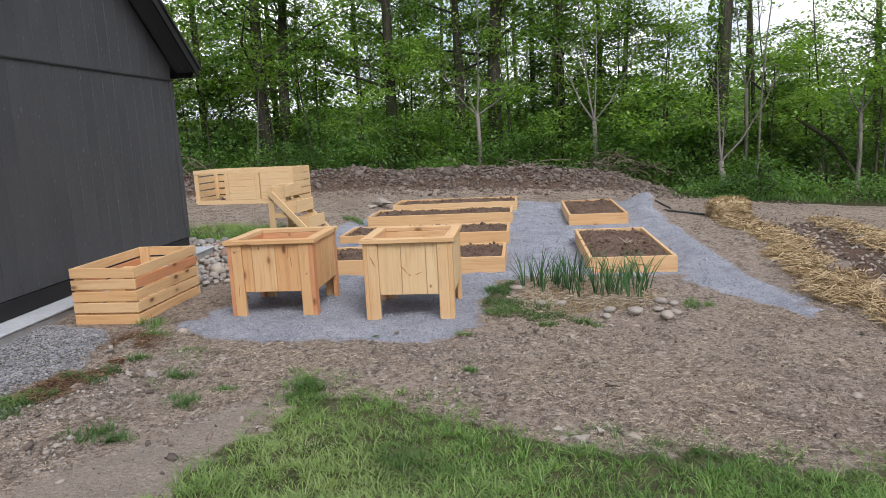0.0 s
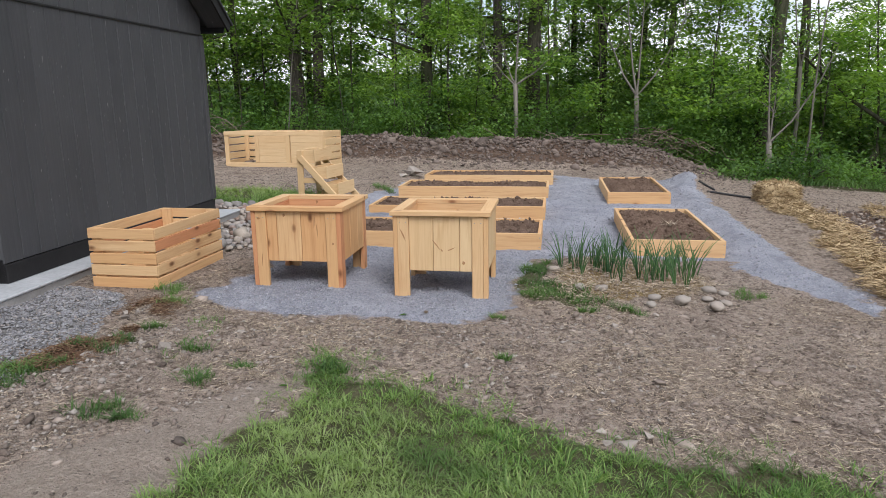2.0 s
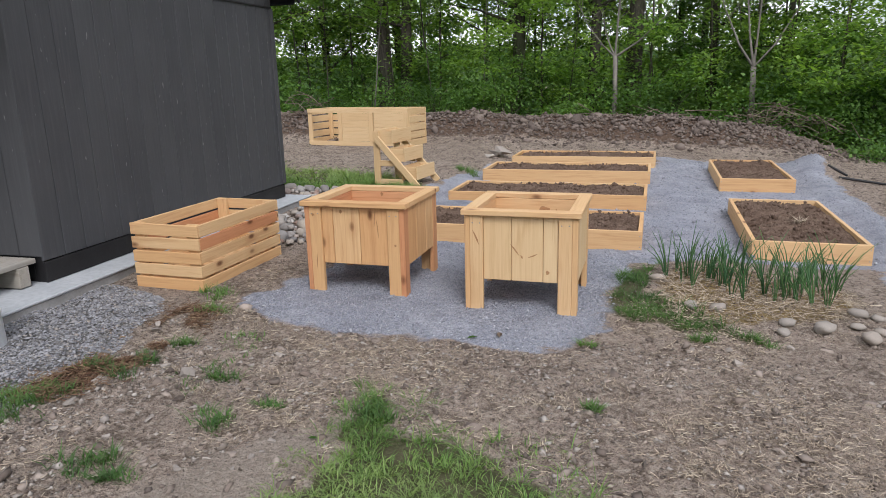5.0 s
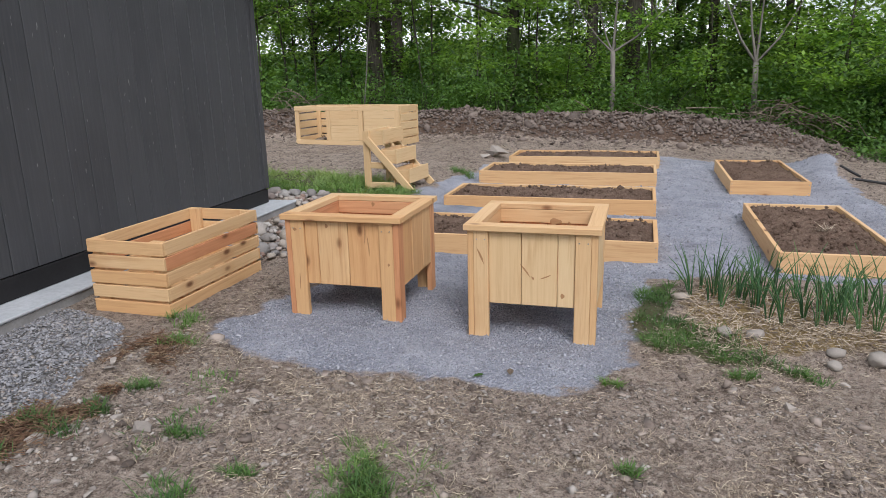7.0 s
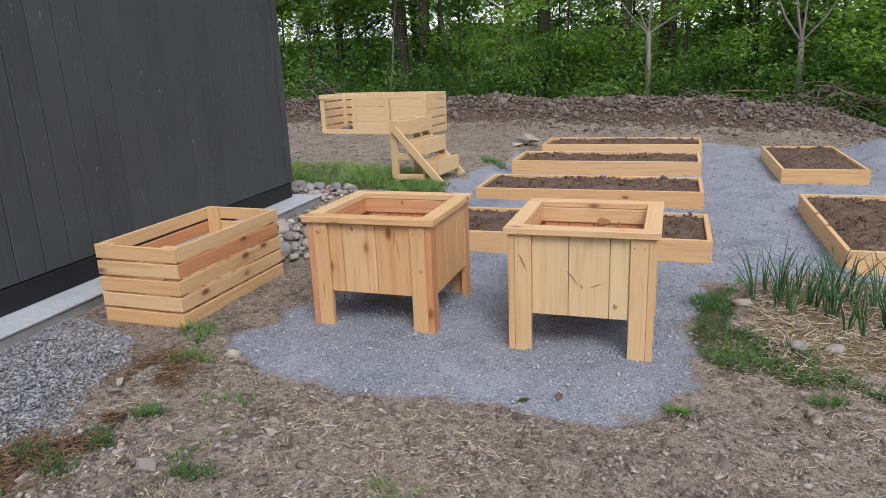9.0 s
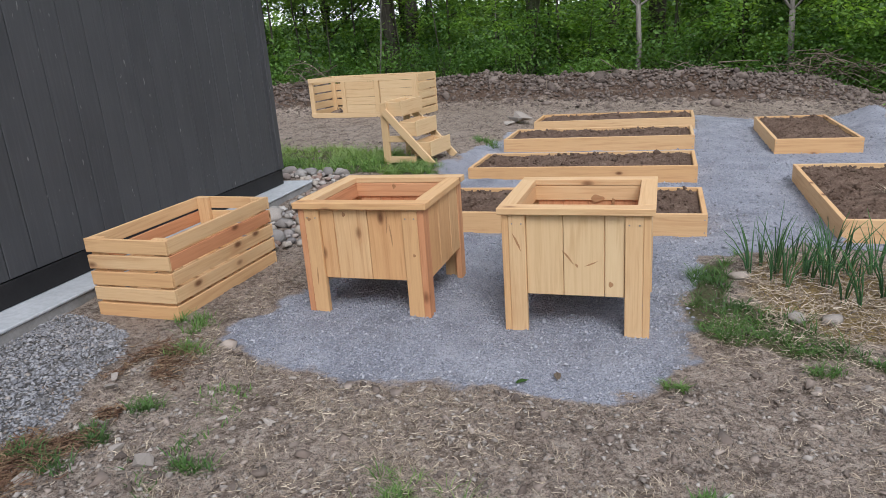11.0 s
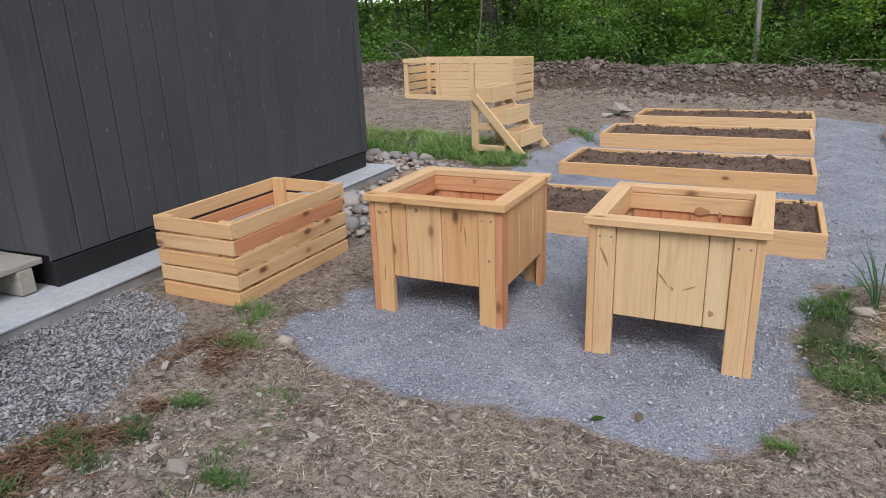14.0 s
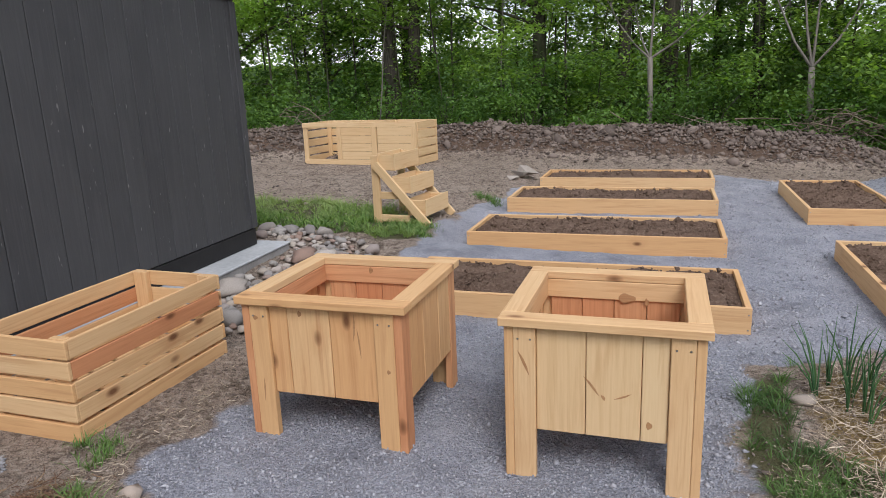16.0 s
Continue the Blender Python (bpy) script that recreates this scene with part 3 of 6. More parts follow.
def build_shed():
    shed = thing("shed", SH, "charcoal wooden garden shed with ribbed vertical siding", "shed")
    core = bmesh.new()
    outline = [(0.0, 0.0), (DEPTH, 0.0), (DEPTH, gable_top(DEPTH) - 0.02), (RIDGE_Y, gable_top(RIDGE_Y) - 0.02), (0.0, gable_top(0) - 0.02)]
    W = 5.2
    vs = [[core.verts.new((-0.02 if s == 0 else -0.11, v + (0.02 if v < 0.1 else -0.0), z)) for v, z in outline] for s in (0, 1)]
    core.faces.new(vs[0])
    core.faces.new(vs[1])
    for i in range(5):
        core.faces.new((vs[0][i], vs[0][(i + 1) % 5], vs[1][(i + 1) % 5], vs[1][i]))
    bmesh.ops.recalc_face_normals(core, faces=core.faces)
    gable = part("gable_wall", core, M_BLACK, shed)
    # ribbed planks on the gable, lower and upper course with a seam between
    step, v = 0.2034, 0.0
    while v < DEPTH - 0.01:
        v1 = min(v + step, DEPTH)
        siding_plank(v + 0.0025, v1 - 0.0025, WALL_H, WALL_H, SKIRT, 0.018, gable, GABLE)
        siding_plank(v + 0.0025, v1 - 0.0025, gable_top(v + 0.0025), gable_top(v1 - 0.0025), WALL_H + 0.012, 0.018, gable, GABLE)
        v = v1
    board("seam_trim", (0.004, DEPTH / 2, WALL_H + 0.006), (0.016, DEPTH, 0.020), "y", M_BLACK, gable)
    board("skirt_board", (-0.009, DEPTH / 2, SKIRT / 2 - 0.002), (0.022, DEPTH - 0.01, SKIRT - 0.012), "y", M_BLACK, gable, "black skirting board above the slab")
    board("corner_trim", (0.008, DEPTH - 0.03, (SKIRT + WALL_H) / 2), (0.02, 0.075, WALL_H - SKIRT - 0.01), "z", M_SIDING, gable)
    board("corner_trim", (-0.03, DEPTH + 0.012, (SKIRT + WALL_H) / 2), (0.085, 0.02, WALL_H - SKIRT - 0.01), "z", M_SIDING, gable)
    # front wall under the porch, with the window's opening left in it
    x0w, x1w, z0w, z1w = 0.98, 1.84, 1.02, 1.96
    front = board("front_wall", (-W / 2 - 0.05, 0.09, WALL_H / 2 + 0.1), (0.02, 0.02, 0.02), "x", M_BLACK, shed)
    for a, b, z0, z1 in ((0.11, x0w, 0.0, WALL_H), (x1w, W, 0.0, WALL_H), (x0w, x1w, 0.0, z0w), (x0w, x1w, z1w, WALL_H)):
        board("wall_core", (-(a + b) / 2, 0.065, (z0 + z1) / 2), (b - a, 0.09, z1 - z0), "x", M_BLACK, shed)
    u = 0.0
    while u < W - 0.01:
        u1 = min(u + step, W)
        spans = [(SKIRT + 0.03, WALL_H)]
        if u1 > x0w and u < x1w:
            spans = [(SKIRT + 0.03, z0w), (z1w, WALL_H)]
        for z0, z1 in spans:
            siding_plank(u + 0.0025, u1 - 0.0025, z1, z1, z0, 0.018, front, front.matrix_basis.inverted() @ FRONT)
        u = u1
    for name, c, s in (("back_wall", (-W / 2 - 0.056, DEPTH - 0.05, WALL_H / 2), (W - 0.114, 0.1, WALL_H)), ("side_wall", (-W + 0.05, DEPTH / 2 + 0.005, WALL_H / 2), (0.1, DEPTH - 0.214, WALL_H))):
        board(name, c, s, "x", M_SIDING, shed)
    # unseen panel added to keep daylight out of the room behind the window
    board("ceiling_panel", (-W / 2 - 0.05, DEPTH / 2 + 0.01, WALL_H + 0.014), (W - 0.12, DEPTH - 0.03, 0.02), "x", M_DECK, shed)
    board("floor_panel", (-W / 2, DEPTH / 2, 0.03), (W - 0.26, DEPTH - 0.26, 0.04), "x", M_DECK, shed)
    # roof: two slopes with overhang, rake boards on the gable
    ridge_z = gable_top(RIDGE_Y) + 0.10
    for side, run in ((1, DEPTH - RIDGE_Y + 0.21), (-1, RIDGE_Y + 1.55)):
        ang = math.atan(PITCH) if side > 0 else math.atan(0.66)
        ln = run / math.cos(ang)
        m = Matrix.Translation((0, RIDGE_Y, ridge_z)) @ Matrix.Rotation(-side * ang, 4, 'X')
        roof = board("roof_panel", m @ Vector((-W / 2 + 0.05, side * ln / 2, 0.0)), (W + 0.55, ln, 0.03), "x", M_ROOF, shed, turn=Matrix.Rotation(-side * ang, 4, 'X'))
        board("rake_board", m @ Vector((0.29, side * ln / 2, -0.068)), (0.025, ln - 0.02, 0.10), "y", M_BLACK, shed, turn=Matrix.Rotation(-side * ang, 4, 'X'))
        board("soffit", m @ Vector((0.14, side * ln / 2, -0.045)), (0.27, ln - 0.04, 0.02), "y", M_SIDING, shed, turn=Matrix.Rotation(-side * ang, 4, 'X'))
        board("fascia", m @ Vector((-W / 2 + 0.03, side * (ln - 0.015), -0.075)), (W + 0.4, 0.022, 0.11), "x", M_BLACK, shed, turn=Matrix.Rotation(-side * ang, 4, 'X'))
    # porch post and beam
    top = 1.98
    board("porch_beam", (-W / 2 + 0.1, -1.03, top + 0.09), (W - 0.1, 0.14, 0.18), "x", M_BLACK, shed)
    post = board("porch_post", (-0.24, -1.03, 0.36 + (top - 0.36) / 2), (0.14, 0.14, top - 0.36), "z", M_BLACK, shed, "charcoal painted porch post", ease=0.006)
    board("porch_post", (-W + 0.3, -1.03, 0.2 + (top - 0.2) / 2), (0.14, 0.14, top - 0.2), "z", M_BLACK, shed, ease=0.006)
    board("post_base", (-0.24, -1.03, 0.28), (0.165, 0.165, 0.17), "z", M_BLACK, shed)
    # window
    window = board("window", (-(x0w + x1w) / 2, 0.07, (z0w + z1w) / 2), (x1w - x0w - 0.02, 0.03, 0.03), "x", M_SASH, shed, "double-hung window with stained wooden trim")
    inv = window.matrix_basis.inverted()

    def wpart(name, c, s, axis, mat, label=""):
        dx, dy, dz = s
        dims = {"x": (dx, dy, dz), "z": (dz, dy, dx)}[axis]
        return link_mesh(name, board_mesh(*dims, 0.003, mat), mat, window, label, inv @ Matrix.Translation(c) @ TURN[axis])

    fw = 0.095
    wpart("frame", (-x0w + fw / 2 - 0.01, -0.012, (z0w + z1w) / 2), (fw, 0.035, z1w - z0w + 0.02), "z", M_TRIM, "stained wood casing")
    wpart("frame", (-x1w - fw / 2 + 0.01, -0.012, (z0w + z1w) / 2), (fw, 0.035, z1w - z0w + 0.02), "z", M_TRIM)
    wpart("frame", (-(x0w + x1w) / 2, -0.012, z1w + fw / 2), (x1w - x0w + 0.22, 0.035, fw), "x", M_TRIM)
    wpart("sill", (-(x0w + x1w) / 2, -0.030, z0w - 0.012), (x1w - x0w + 0.20, 0.075, 0.025), "x", M_TRIM)
    wpart("apron", (-(x0w + x1w) / 2, -0.012, z0w - 0.068), (x1w - x0w + 0.22, 0.035, 0.085), "x", M_TRIM)
    mz = 1.47
    for z0, z1, y in ((z0w, mz + 0.02, 0.035), (mz - 0.02, z1w, 0.062)):
        for xx in (x0w + 0.025, x1w - 0.025):
            wpart("sash", (-xx, y, (z0 + z1) / 2), (0.045, 0.025, z1 - z0 - 0.01), "z", M_SASH)
        for zz in (z0 + 0.03, z1 - 0.02):
            wpart("sash", (-(x0w + x1w) / 2, y, zz), (x1w - x0w - 0.1, 0.025, 0.04), "x", M_SASH)
        wpart("muntin", (-(x0w + x1w) / 2, y, (z0 + z1) / 2), (0.018, 0.015, z1 - z0 - 0.1), "z", M_SASH)
        pane = wpart("pane", (-(x0w + x1w) / 2, y + 0.012, (z0 + z1) / 2), (x1w - x0w - 0.08, 0.005, z1 - z0 - 0.06), "x", M_GLASS)
        pane.visible_shadow = False
    # opaque dark sheet added to hide the lower pane's bright reflection
    wpart("insect_screen", (-(x0w + x1w) / 2, 0.010, (z0w + mz) / 2), (x1w - x0w - 0.06, 0.004, mz - z0w - 0.02), "x", M_SASH, "dark sheet added to darken the lower sash")
    # slab and porch deck are things of their own
    slab = thing("concrete_slab", SH, "pale grey concrete slab with rough sides under the shed", "slab", kind="structure")
    board("slab_top", (-2.49, 1.27, -0.012), (5.5, 4.95, 0.024), "x", M_CONCRETE, slab, ease=0.008)
    board("slab_body", (-2.49, 1.27, -0.20), (5.48, 4.93, 0.352), "x", M_CONCRETE_SIDE, slab, "stained concrete slab side", ease=0.004)
    deck = thing("porch_deck", SH, "weathered wooden porch deck boards on timber skids", "deck")
    for y in (-0.13, -0.58, -1.06):
        board("skid", (-2.3, y, 0.078), (4.5, 0.09, 0.14), "x", M_DECK, deck)
    x = -0.055
    while x > -4.6:
        board("deck_board", (x - 0.07, -0.595, 0.168), (0.138, 1.17, 0.036), "y", M_DECK, deck, ease=0.005)
        x -= 0.143


build_shed()


# ---- raised beds ----
def soil_top(parent, lx, ly, base, seed, mound=0.03):
    """A bed's filling of crumbly soil."""
    n, m = max(int(lx / 0.022), 8), max(int(ly / 0.022), 8)
    X, Y = np.meshgrid(np.linspace(-lx / 2, lx / 2, n), np.linspace(-ly / 2, ly / 2, m))
    x, y = X.ravel(), Y.ravel()
    edge = np.minimum(np.minimum(x + lx / 2, lx / 2 - x) / 0.12, np.minimum(y + ly / 2, ly / 2 - y) / 0.12).clip(0, 1)
    z = base + mound * edge + (fbm(x + seed, y, 16.0, 4, seed) - 0.5) * 0.085 * (0.35 + 0.65 * edge) + (fbm(x, y + seed, 2.0, 2, seed + 4) - 0.5) * 0.05
    i = np.arange(n * m).reshape(m, n)
    q = np.stack([i[:-1, :-1], i[:-1, 1:], i[1:, 1:], i[1:, :-1]], -1).reshape(-1, 4)
    rng = np.random.default_rng(seed)
    k = rng.choice(len(x), 1100)
    k = k[edge[k] > 0.2]
    o = np.array([(1, 0, 0), (-1, 0, 0), (0, 1, 0), (0, -1, 0), (0, 0, 1), (0, 0, -1), (0.6, 0.6, 0.5), (-0.6, 0.5, 0.5)], dtype=float)
    s = 0.0075 * np.exp(rng.normal(0, 0.5, len(k)))
    cv = o[None] * (1 + 0.35 * rng.normal(0, 1, (len(k), 8, 1))) * s[:, None, None] + np.stack([x[k], y[k], z[k] + s * 0.3], -1)[:, None, :]
    cf = np.array([(0, 6, 4), (6, 2, 4), (0, 2, 6), (2, 7, 4), (7, 1, 4), (2, 1, 7), (1, 3, 4), (3, 0, 4), (2, 0, 5), (1, 2, 5), (3, 1, 5), (0, 3, 5)])
    cf = (cf[None] + (np.arange(len(k)) * 8)[:, None, None]).reshape(-1, 3)
    tagged(link_mesh("crumb_layer", np_mesh("crumb_layer", cv.reshape(-1, 3), cf, M_SOIL), None, parent), kind="stuff")
    return link_mesh("soil", np_mesh("soil", np.stack([x, y, z], -1), q, M_SOIL, True), None, parent, "dark crumbly topsoil")


def raised_bed(x0, x1, y0, y1, top, label, group, seed, long_axis):
    lx, ly, h, t = x1 - x0, y1 - y0, 0.184, 0.038
    bed = thing("raised_bed", pose((x0 + x1) / 2, (y0 + y1) / 2, top - h), label, "garden bed", group)
    for s in (-1, 1):
        if long_axis == "x":
            board("side_board", (0, s * (ly / 2 - t / 2), h / 2 - 0.02), (lx, t, h + 0.04), "x", M_WOOD, bed)
            board("end_board", (s * (lx / 2 - t / 2), 0, h / 2 - 0.021), (t, ly - 2 * t - 0.002, h + 0.038), "y", M_WOOD, bed)
        else:
            board("end_board", (0, s * (ly / 2 - t / 2), h / 2 - 0.02), (lx, t, h + 0.04), "x", M_WOOD, bed)
            board("side_board", (s * (lx / 2 - t / 2), 0, h / 2 - 0.021), (t, ly - 2 * t - 0.002, h + 0.038), "y", M_WOOD, bed)
    soil_top(bed, lx - 2 * t + 0.002, ly - 2 * t + 0.002, h - 0.045, seed)
    for s in (-1, 1):
        for e in (-1, 1):
            for zz in (0.04, 0.14):
                bm = bmesh.new()
                bmesh.ops.create_cone(bm, cap_ends=True, segments=8, radius1=0.006, radius2=0.005, depth=0.004)
                part("screw", bm, M_STEEL, bed, m=pose(s * (lx / 2 - 0.019), e * (ly / 2 + 0.001), zz, 90))
    return bed


LONG = "long pine raised bed filled with dark soil"
raised_bed(-1.71, 0.733, 7.64, 8.58, 0.125, LONG + " behind the planter boxes", "long raised beds", 11, "x")
raised_bed(-1.695, 0.745, 9.685, 10.62, 0.100, LONG + ", second row", "long raised beds", 12, "x")
raised_bed(-1.64, 0.770, 11.32, 12.25, 0.165, LONG + ", third row", "long raised beds", 13, "x")
raised_bed(-1.56, 0.840, 13.18, 14.10, 0.148, LONG + " beside a flat boulder", "long raised beds", 14, "x")
raised_bed(1.675, 2.632, 7.835, 10.02, 0.043, "short pine raised bed of soil beside the onion patch", "short raised beds", 15, "y")
raised_bed(1.685, 2.635, 11.38, 13.54, 0.080, "short pine raised bed of soil beside a gravel heap", "short raised beds", 16, "y")


# ---- planter boxes ----
def planter_box(x, y, z, top, boards, mats, label, marks=(), inset=0.028, lip=0.80, depth=0.785):
    """A square planter on four legs, each of two boards, with a flat frame on top. boards: widths of the front's upright boards."""
    m_panel, m_leg, m_in = mats
    box = thing("planter_box", pose(x, y, z), label, "planter", "planter boxes on legs")
    H, t = top - z, 0.036
    ox, oy, w, th = lip / 2 - inset, depth / 2 - 0.022, 0.089, 0.036
    for sy in (-1, 1):
        board("rim_board", (0, sy * (depth / 2 - 0.0445), H - t / 2), (lip, 0.089, t), "x", M_WOOD, box)
    for sx in (-1, 1):
        board("rim_board", (sx * (lip / 2 - 0.0445), 0, H - t / 2), (0.089, depth - 0.180, t), "y", M_WOOD, box)
    lh = H - t + 0.012
    for sx in (-1, 1):
        for sy in (-1, 1):
            leg = board("leg", (sx * (ox - th / 2), sy * (oy - w / 2), lh / 2 - 0.012), (th, w, lh - 0.001), "z", m_leg, box)
            inv = leg.matrix_basis.inverted()
            c = (sx * (ox - th - w / 2 - 0.001), sy * (oy - th / 2), lh / 2 - 0.012)
            link_mesh("leg_face", board_mesh(lh - 0.001, th, w, 0.003, M_WOOD), M_WOOD, leg, "", inv @ Matrix.Translation(c) @ TURN["z"])
    pb, pt = 0.205, H - t - 0.001
    inner = 2 * (ox - th - w - 0.001)
    yoff = oy - 0.026
    for sy in (-1, 1):
        u = -inner / 2
        for frac in boards:
            wd = inner * frac / sum(boards)
            board("panel_board", (u + wd / 2, sy * yoff, (pb + pt) / 2), (wd - 0.003, 0.019, pt - pb), "z", m_panel, box)
            u += wd
    sp = 2 * (oy - w - 0.001)
    for sx in (-1, 1):
        u = -sp / 2
        for frac in (1.0, 1.25, 1.0):
            wd = sp * frac / 3.25
            board("panel_board", (sx * (ox - 0.012), u + wd / 2, (pb + pt) / 2), (0.019, wd - 0.003, pt - pb), "z", m_panel, box)
            u += wd
    for sy in (-1, 1):
        board("inner_rail", (0, sy * (oy - 0.0525), pt - 0.0455), (2 * ox - 0.08, 0.028, 0.089), "x", m_leg, box)
        u = -(2 * ox - 0.16) / 2
        for i in range(4):
            wd = (2 * ox - 0.16) / 4
            board("lining_board", (u + wd / 2, sy * (oy - 0.047), (pb + pt) / 2 - 0.045), (wd - 0.003, 0.016, pt - pb - 0.08), "z", m_in, box)
            u += wd
    for sx in (-1, 1):
        board("inner_rail", (sx * (ox - 0.0525), 0, pt - 0.0455), (0.028, 2 * oy - 0.136, 0.089), "y", m_leg, box)
    for i in range(5):
        board("floor_board", (0, -0.26 + 0.13 * i, pb + 0.012), (2 * ox - 0.09, 0.122, 0.019), "x", M_CEDAR, box)
    for sx in (-1, 1):
        for k in (0, 1):
            bm = bmesh.new()
            bmesh.ops.create_cone(bm, cap_ends=True, segments=8, radius1=0.0045, radius2=0.004, depth=0.003)
            part("screw", bm, M_STEEL, box, m=pose(sx * (ox - th - 0.02 - 0.05 * k), -oy - 0.001, H - 0.09, 90))
    for mx, mz, a, b, tilt, face in marks:
        y = {"panel": -yoff - 0.0102, "leg": -oy - 0.0006, "rail": oy - 0.0665 - 0.0005}[face]
        bm = bmesh.new()
        pts = [bm.verts.new((a * math.cos(q), 0, b * math.sin(q) * (1 + 0.25 * math.cos(3 * q)))) for q in (2 * math.pi * i / 18 for i in range(18))]
        top = [bm.verts.new((p.co.x * 0.8, -0.0007, p.co.z * 0.8)) for p in pts]
        bm.faces.new(top)
        for i in range(18):
            bm.faces.new((pts[i], pts[(i + 1) % 18], top[(i + 1) % 18], top[i]))
        bmesh.ops.recalc_face_normals(bm, faces=bm.faces)
        part("knot", bm, M_KNOT, box, "dark resinous knot", pose(mx, y, mz, 0, tilt, 0))
    return box


M_KNOT = wood("wood_knot", (0.44, 0.25, 0.12), (0.38, 0.20, 0.09), (0.24, 0.105, 0.045), knots=False)


planter_box(-1.197, 6.052, 0.035, 0.693, (0.62, 1.45, 1.5), (M_HONEY, M_CEDAR, M_CEDAR), "honey pine planter box with reddish cedar legs on gravel",
            [(-0.10, 0.585, 0.010, 0.013, 0, "panel"), (0.155, 0.54, 0.005, 0.055, 4, "panel"), (0.175, 0.47, 0.004, 0.06, -5, "panel"), (-0.31, 0.56, 0.012, 0.010, 0, "leg"),
             (0.31, 0.36, 0.008, 0.009, 0, "leg"), (-0.30, 0.22, 0.004, 0.05, 3, "leg"), (-0.05, 0.60, 0.012, 0.016, 0, "rail")], 0.022)
planter_box(-0.025, 6.105, -0.030, 0.660, (1.0, 1.08, 0.52), (M_PLANE, M_WOOD, M_CEDAR), "pale pine planter box with knotty boards on gravel",
            [(-0.035, 0.42, 0.005, 0.045, -38, "panel"), (0.085, 0.385, 0.004, 0.032, 66, "panel"), (0.01, 0.375, 0.006, 0.012, -30, "panel"), (0.185, 0.275, 0.012, 0.015, 0, "panel"),
             (-0.30, 0.50, 0.006, 0.05, -24, "leg"), (0.06, 0.575, 0.040, 0.022, 0, "rail"), (0.15, 0.56, 0.010, 0.018, 0, "rail")], 0.020)


# ---- slatted crate ----
def slatted_crate():
    crate = thing("slatted_crate", pose(-2.505, 5.862, 0.075, 0, 0, -0.6), "open slatted pine crate planter standing beside the shed", "planter")
    lx, ly, t, w = 0.575, 1.07, 0.019, 0.0835
    rc = random.Random(5)
    for i in range(5):
        z = 0.044 + i * 0.0992
        for s in (-1, 1):
            board("slat", (0, s * (ly / 2 - t / 2), z + rc.uniform(-0.002, 0.002)), (lx, t, w), "x", M_WOOD, crate, turn=pose(0, 0, 0, 0, rc.uniform(-0.5, 0.5), 0))
            board("slat", (s * (lx / 2 - t / 2), 0, z + rc.uniform(-0.002, 0.002)), (t, ly - 2 * t - 0.002, w), "y", M_WOOD if i != 3 else M_CEDAR, crate, turn=pose(0, 0, 0, rc.uniform(-0.3, 0.3), 0, 0))
    for sx in (-1, 1):
        for sy in (-1, 1):
            board("corner_post", (sx * (lx / 2 - t - 0.045), sy * (ly / 2 - t - 0.020), 0.243), (0.088, 0.038, 0.482), "z", M_WOOD, crate)
    for i in range(6):
        board("floor_board", (0, -0.42 + 0.168 * i, 0.06), (lx - 0.05, 0.13, 0.018), "x", M_WOOD, crate)


slatted_crate()


# ---- compost bin ----
def compost_bin():
    a, b, d = Vector((-6.60, 15.30)), Vector((-4.12, 14.97)), 0.85
    ang = math.degrees(math.atan2(b.y - a.y, b.x - a.x))
    L = (b - a).length
    c = (a + b) / 2
    H = 0.80
    z0 = 0.095
    bin_ = thing("compost_bin", pose(c.x, c.y, z0, 0, 0, ang), "three-bay slatted pine compost bin with one open bay", "compost bin")
    xs = [-L / 2, -L / 2 + L * 0.335, -L / 2 + L * 0.645, L / 2]
    for i, x in enumerate(xs):
        o = 0.045 if i == 0 else (-0.045 if i == 3 else 0)
        board("post", (x + o, 0.019, H / 2), (0.10, 0.036, H), "z", M_PLANE, bin_)
        board("post", (x + o, d - 0.02, H / 2 - 0.01), (0.10, 0.036, H - 0.02), "z", M_PLANE, bin_)
        for j in range(5):
            board("side_slat", (x + (0.012 if i == 0 else -0.012 if i == 3 else 0), d / 2 + 0.018, 0.075 + j * 0.163), (0.02, d - 0.116, 0.132), "y", M_PLANE, bin_)
    for j in range(5):
        board("back_slat", (0, d + 0.010, 0.075 + j * 0.163), (L, 0.02, 0.132), "x", M_PLANE, bin_)
    for i in (1, 2):
        for j in range(4):
            w = xs[i + 1] - xs[i]
            board("front_board", ((xs[i] + xs[i + 1]) / 2, -0.010, 0.182 + j * 0.1505), (w - (0.108 if i == 1 else 0.158), 0.021, 0.146), "x", M_PLANE, bin_)
    for i in (1, 2):
        board("front_stile", (xs[i], -0.013, 0.408), (0.10, 0.024, 0.60), "z", M_PLANE, bin_)
    board("front_stile", (xs[3] - 0.05, -0.013, 0.408), (0.10, 0.024, 0.60), "z", M_PLANE, bin_)
    board("bottom_rail", (0, -0.010, 0.055), (L - 0.0, 0.022, 0.10), "x", M_PLANE, bin_)
    board("top_rail", (0, -0.010, H - 0.045), (L - 0.0, 0.022, 0.088), "x", M_PLANE, bin_)


compost_bin()


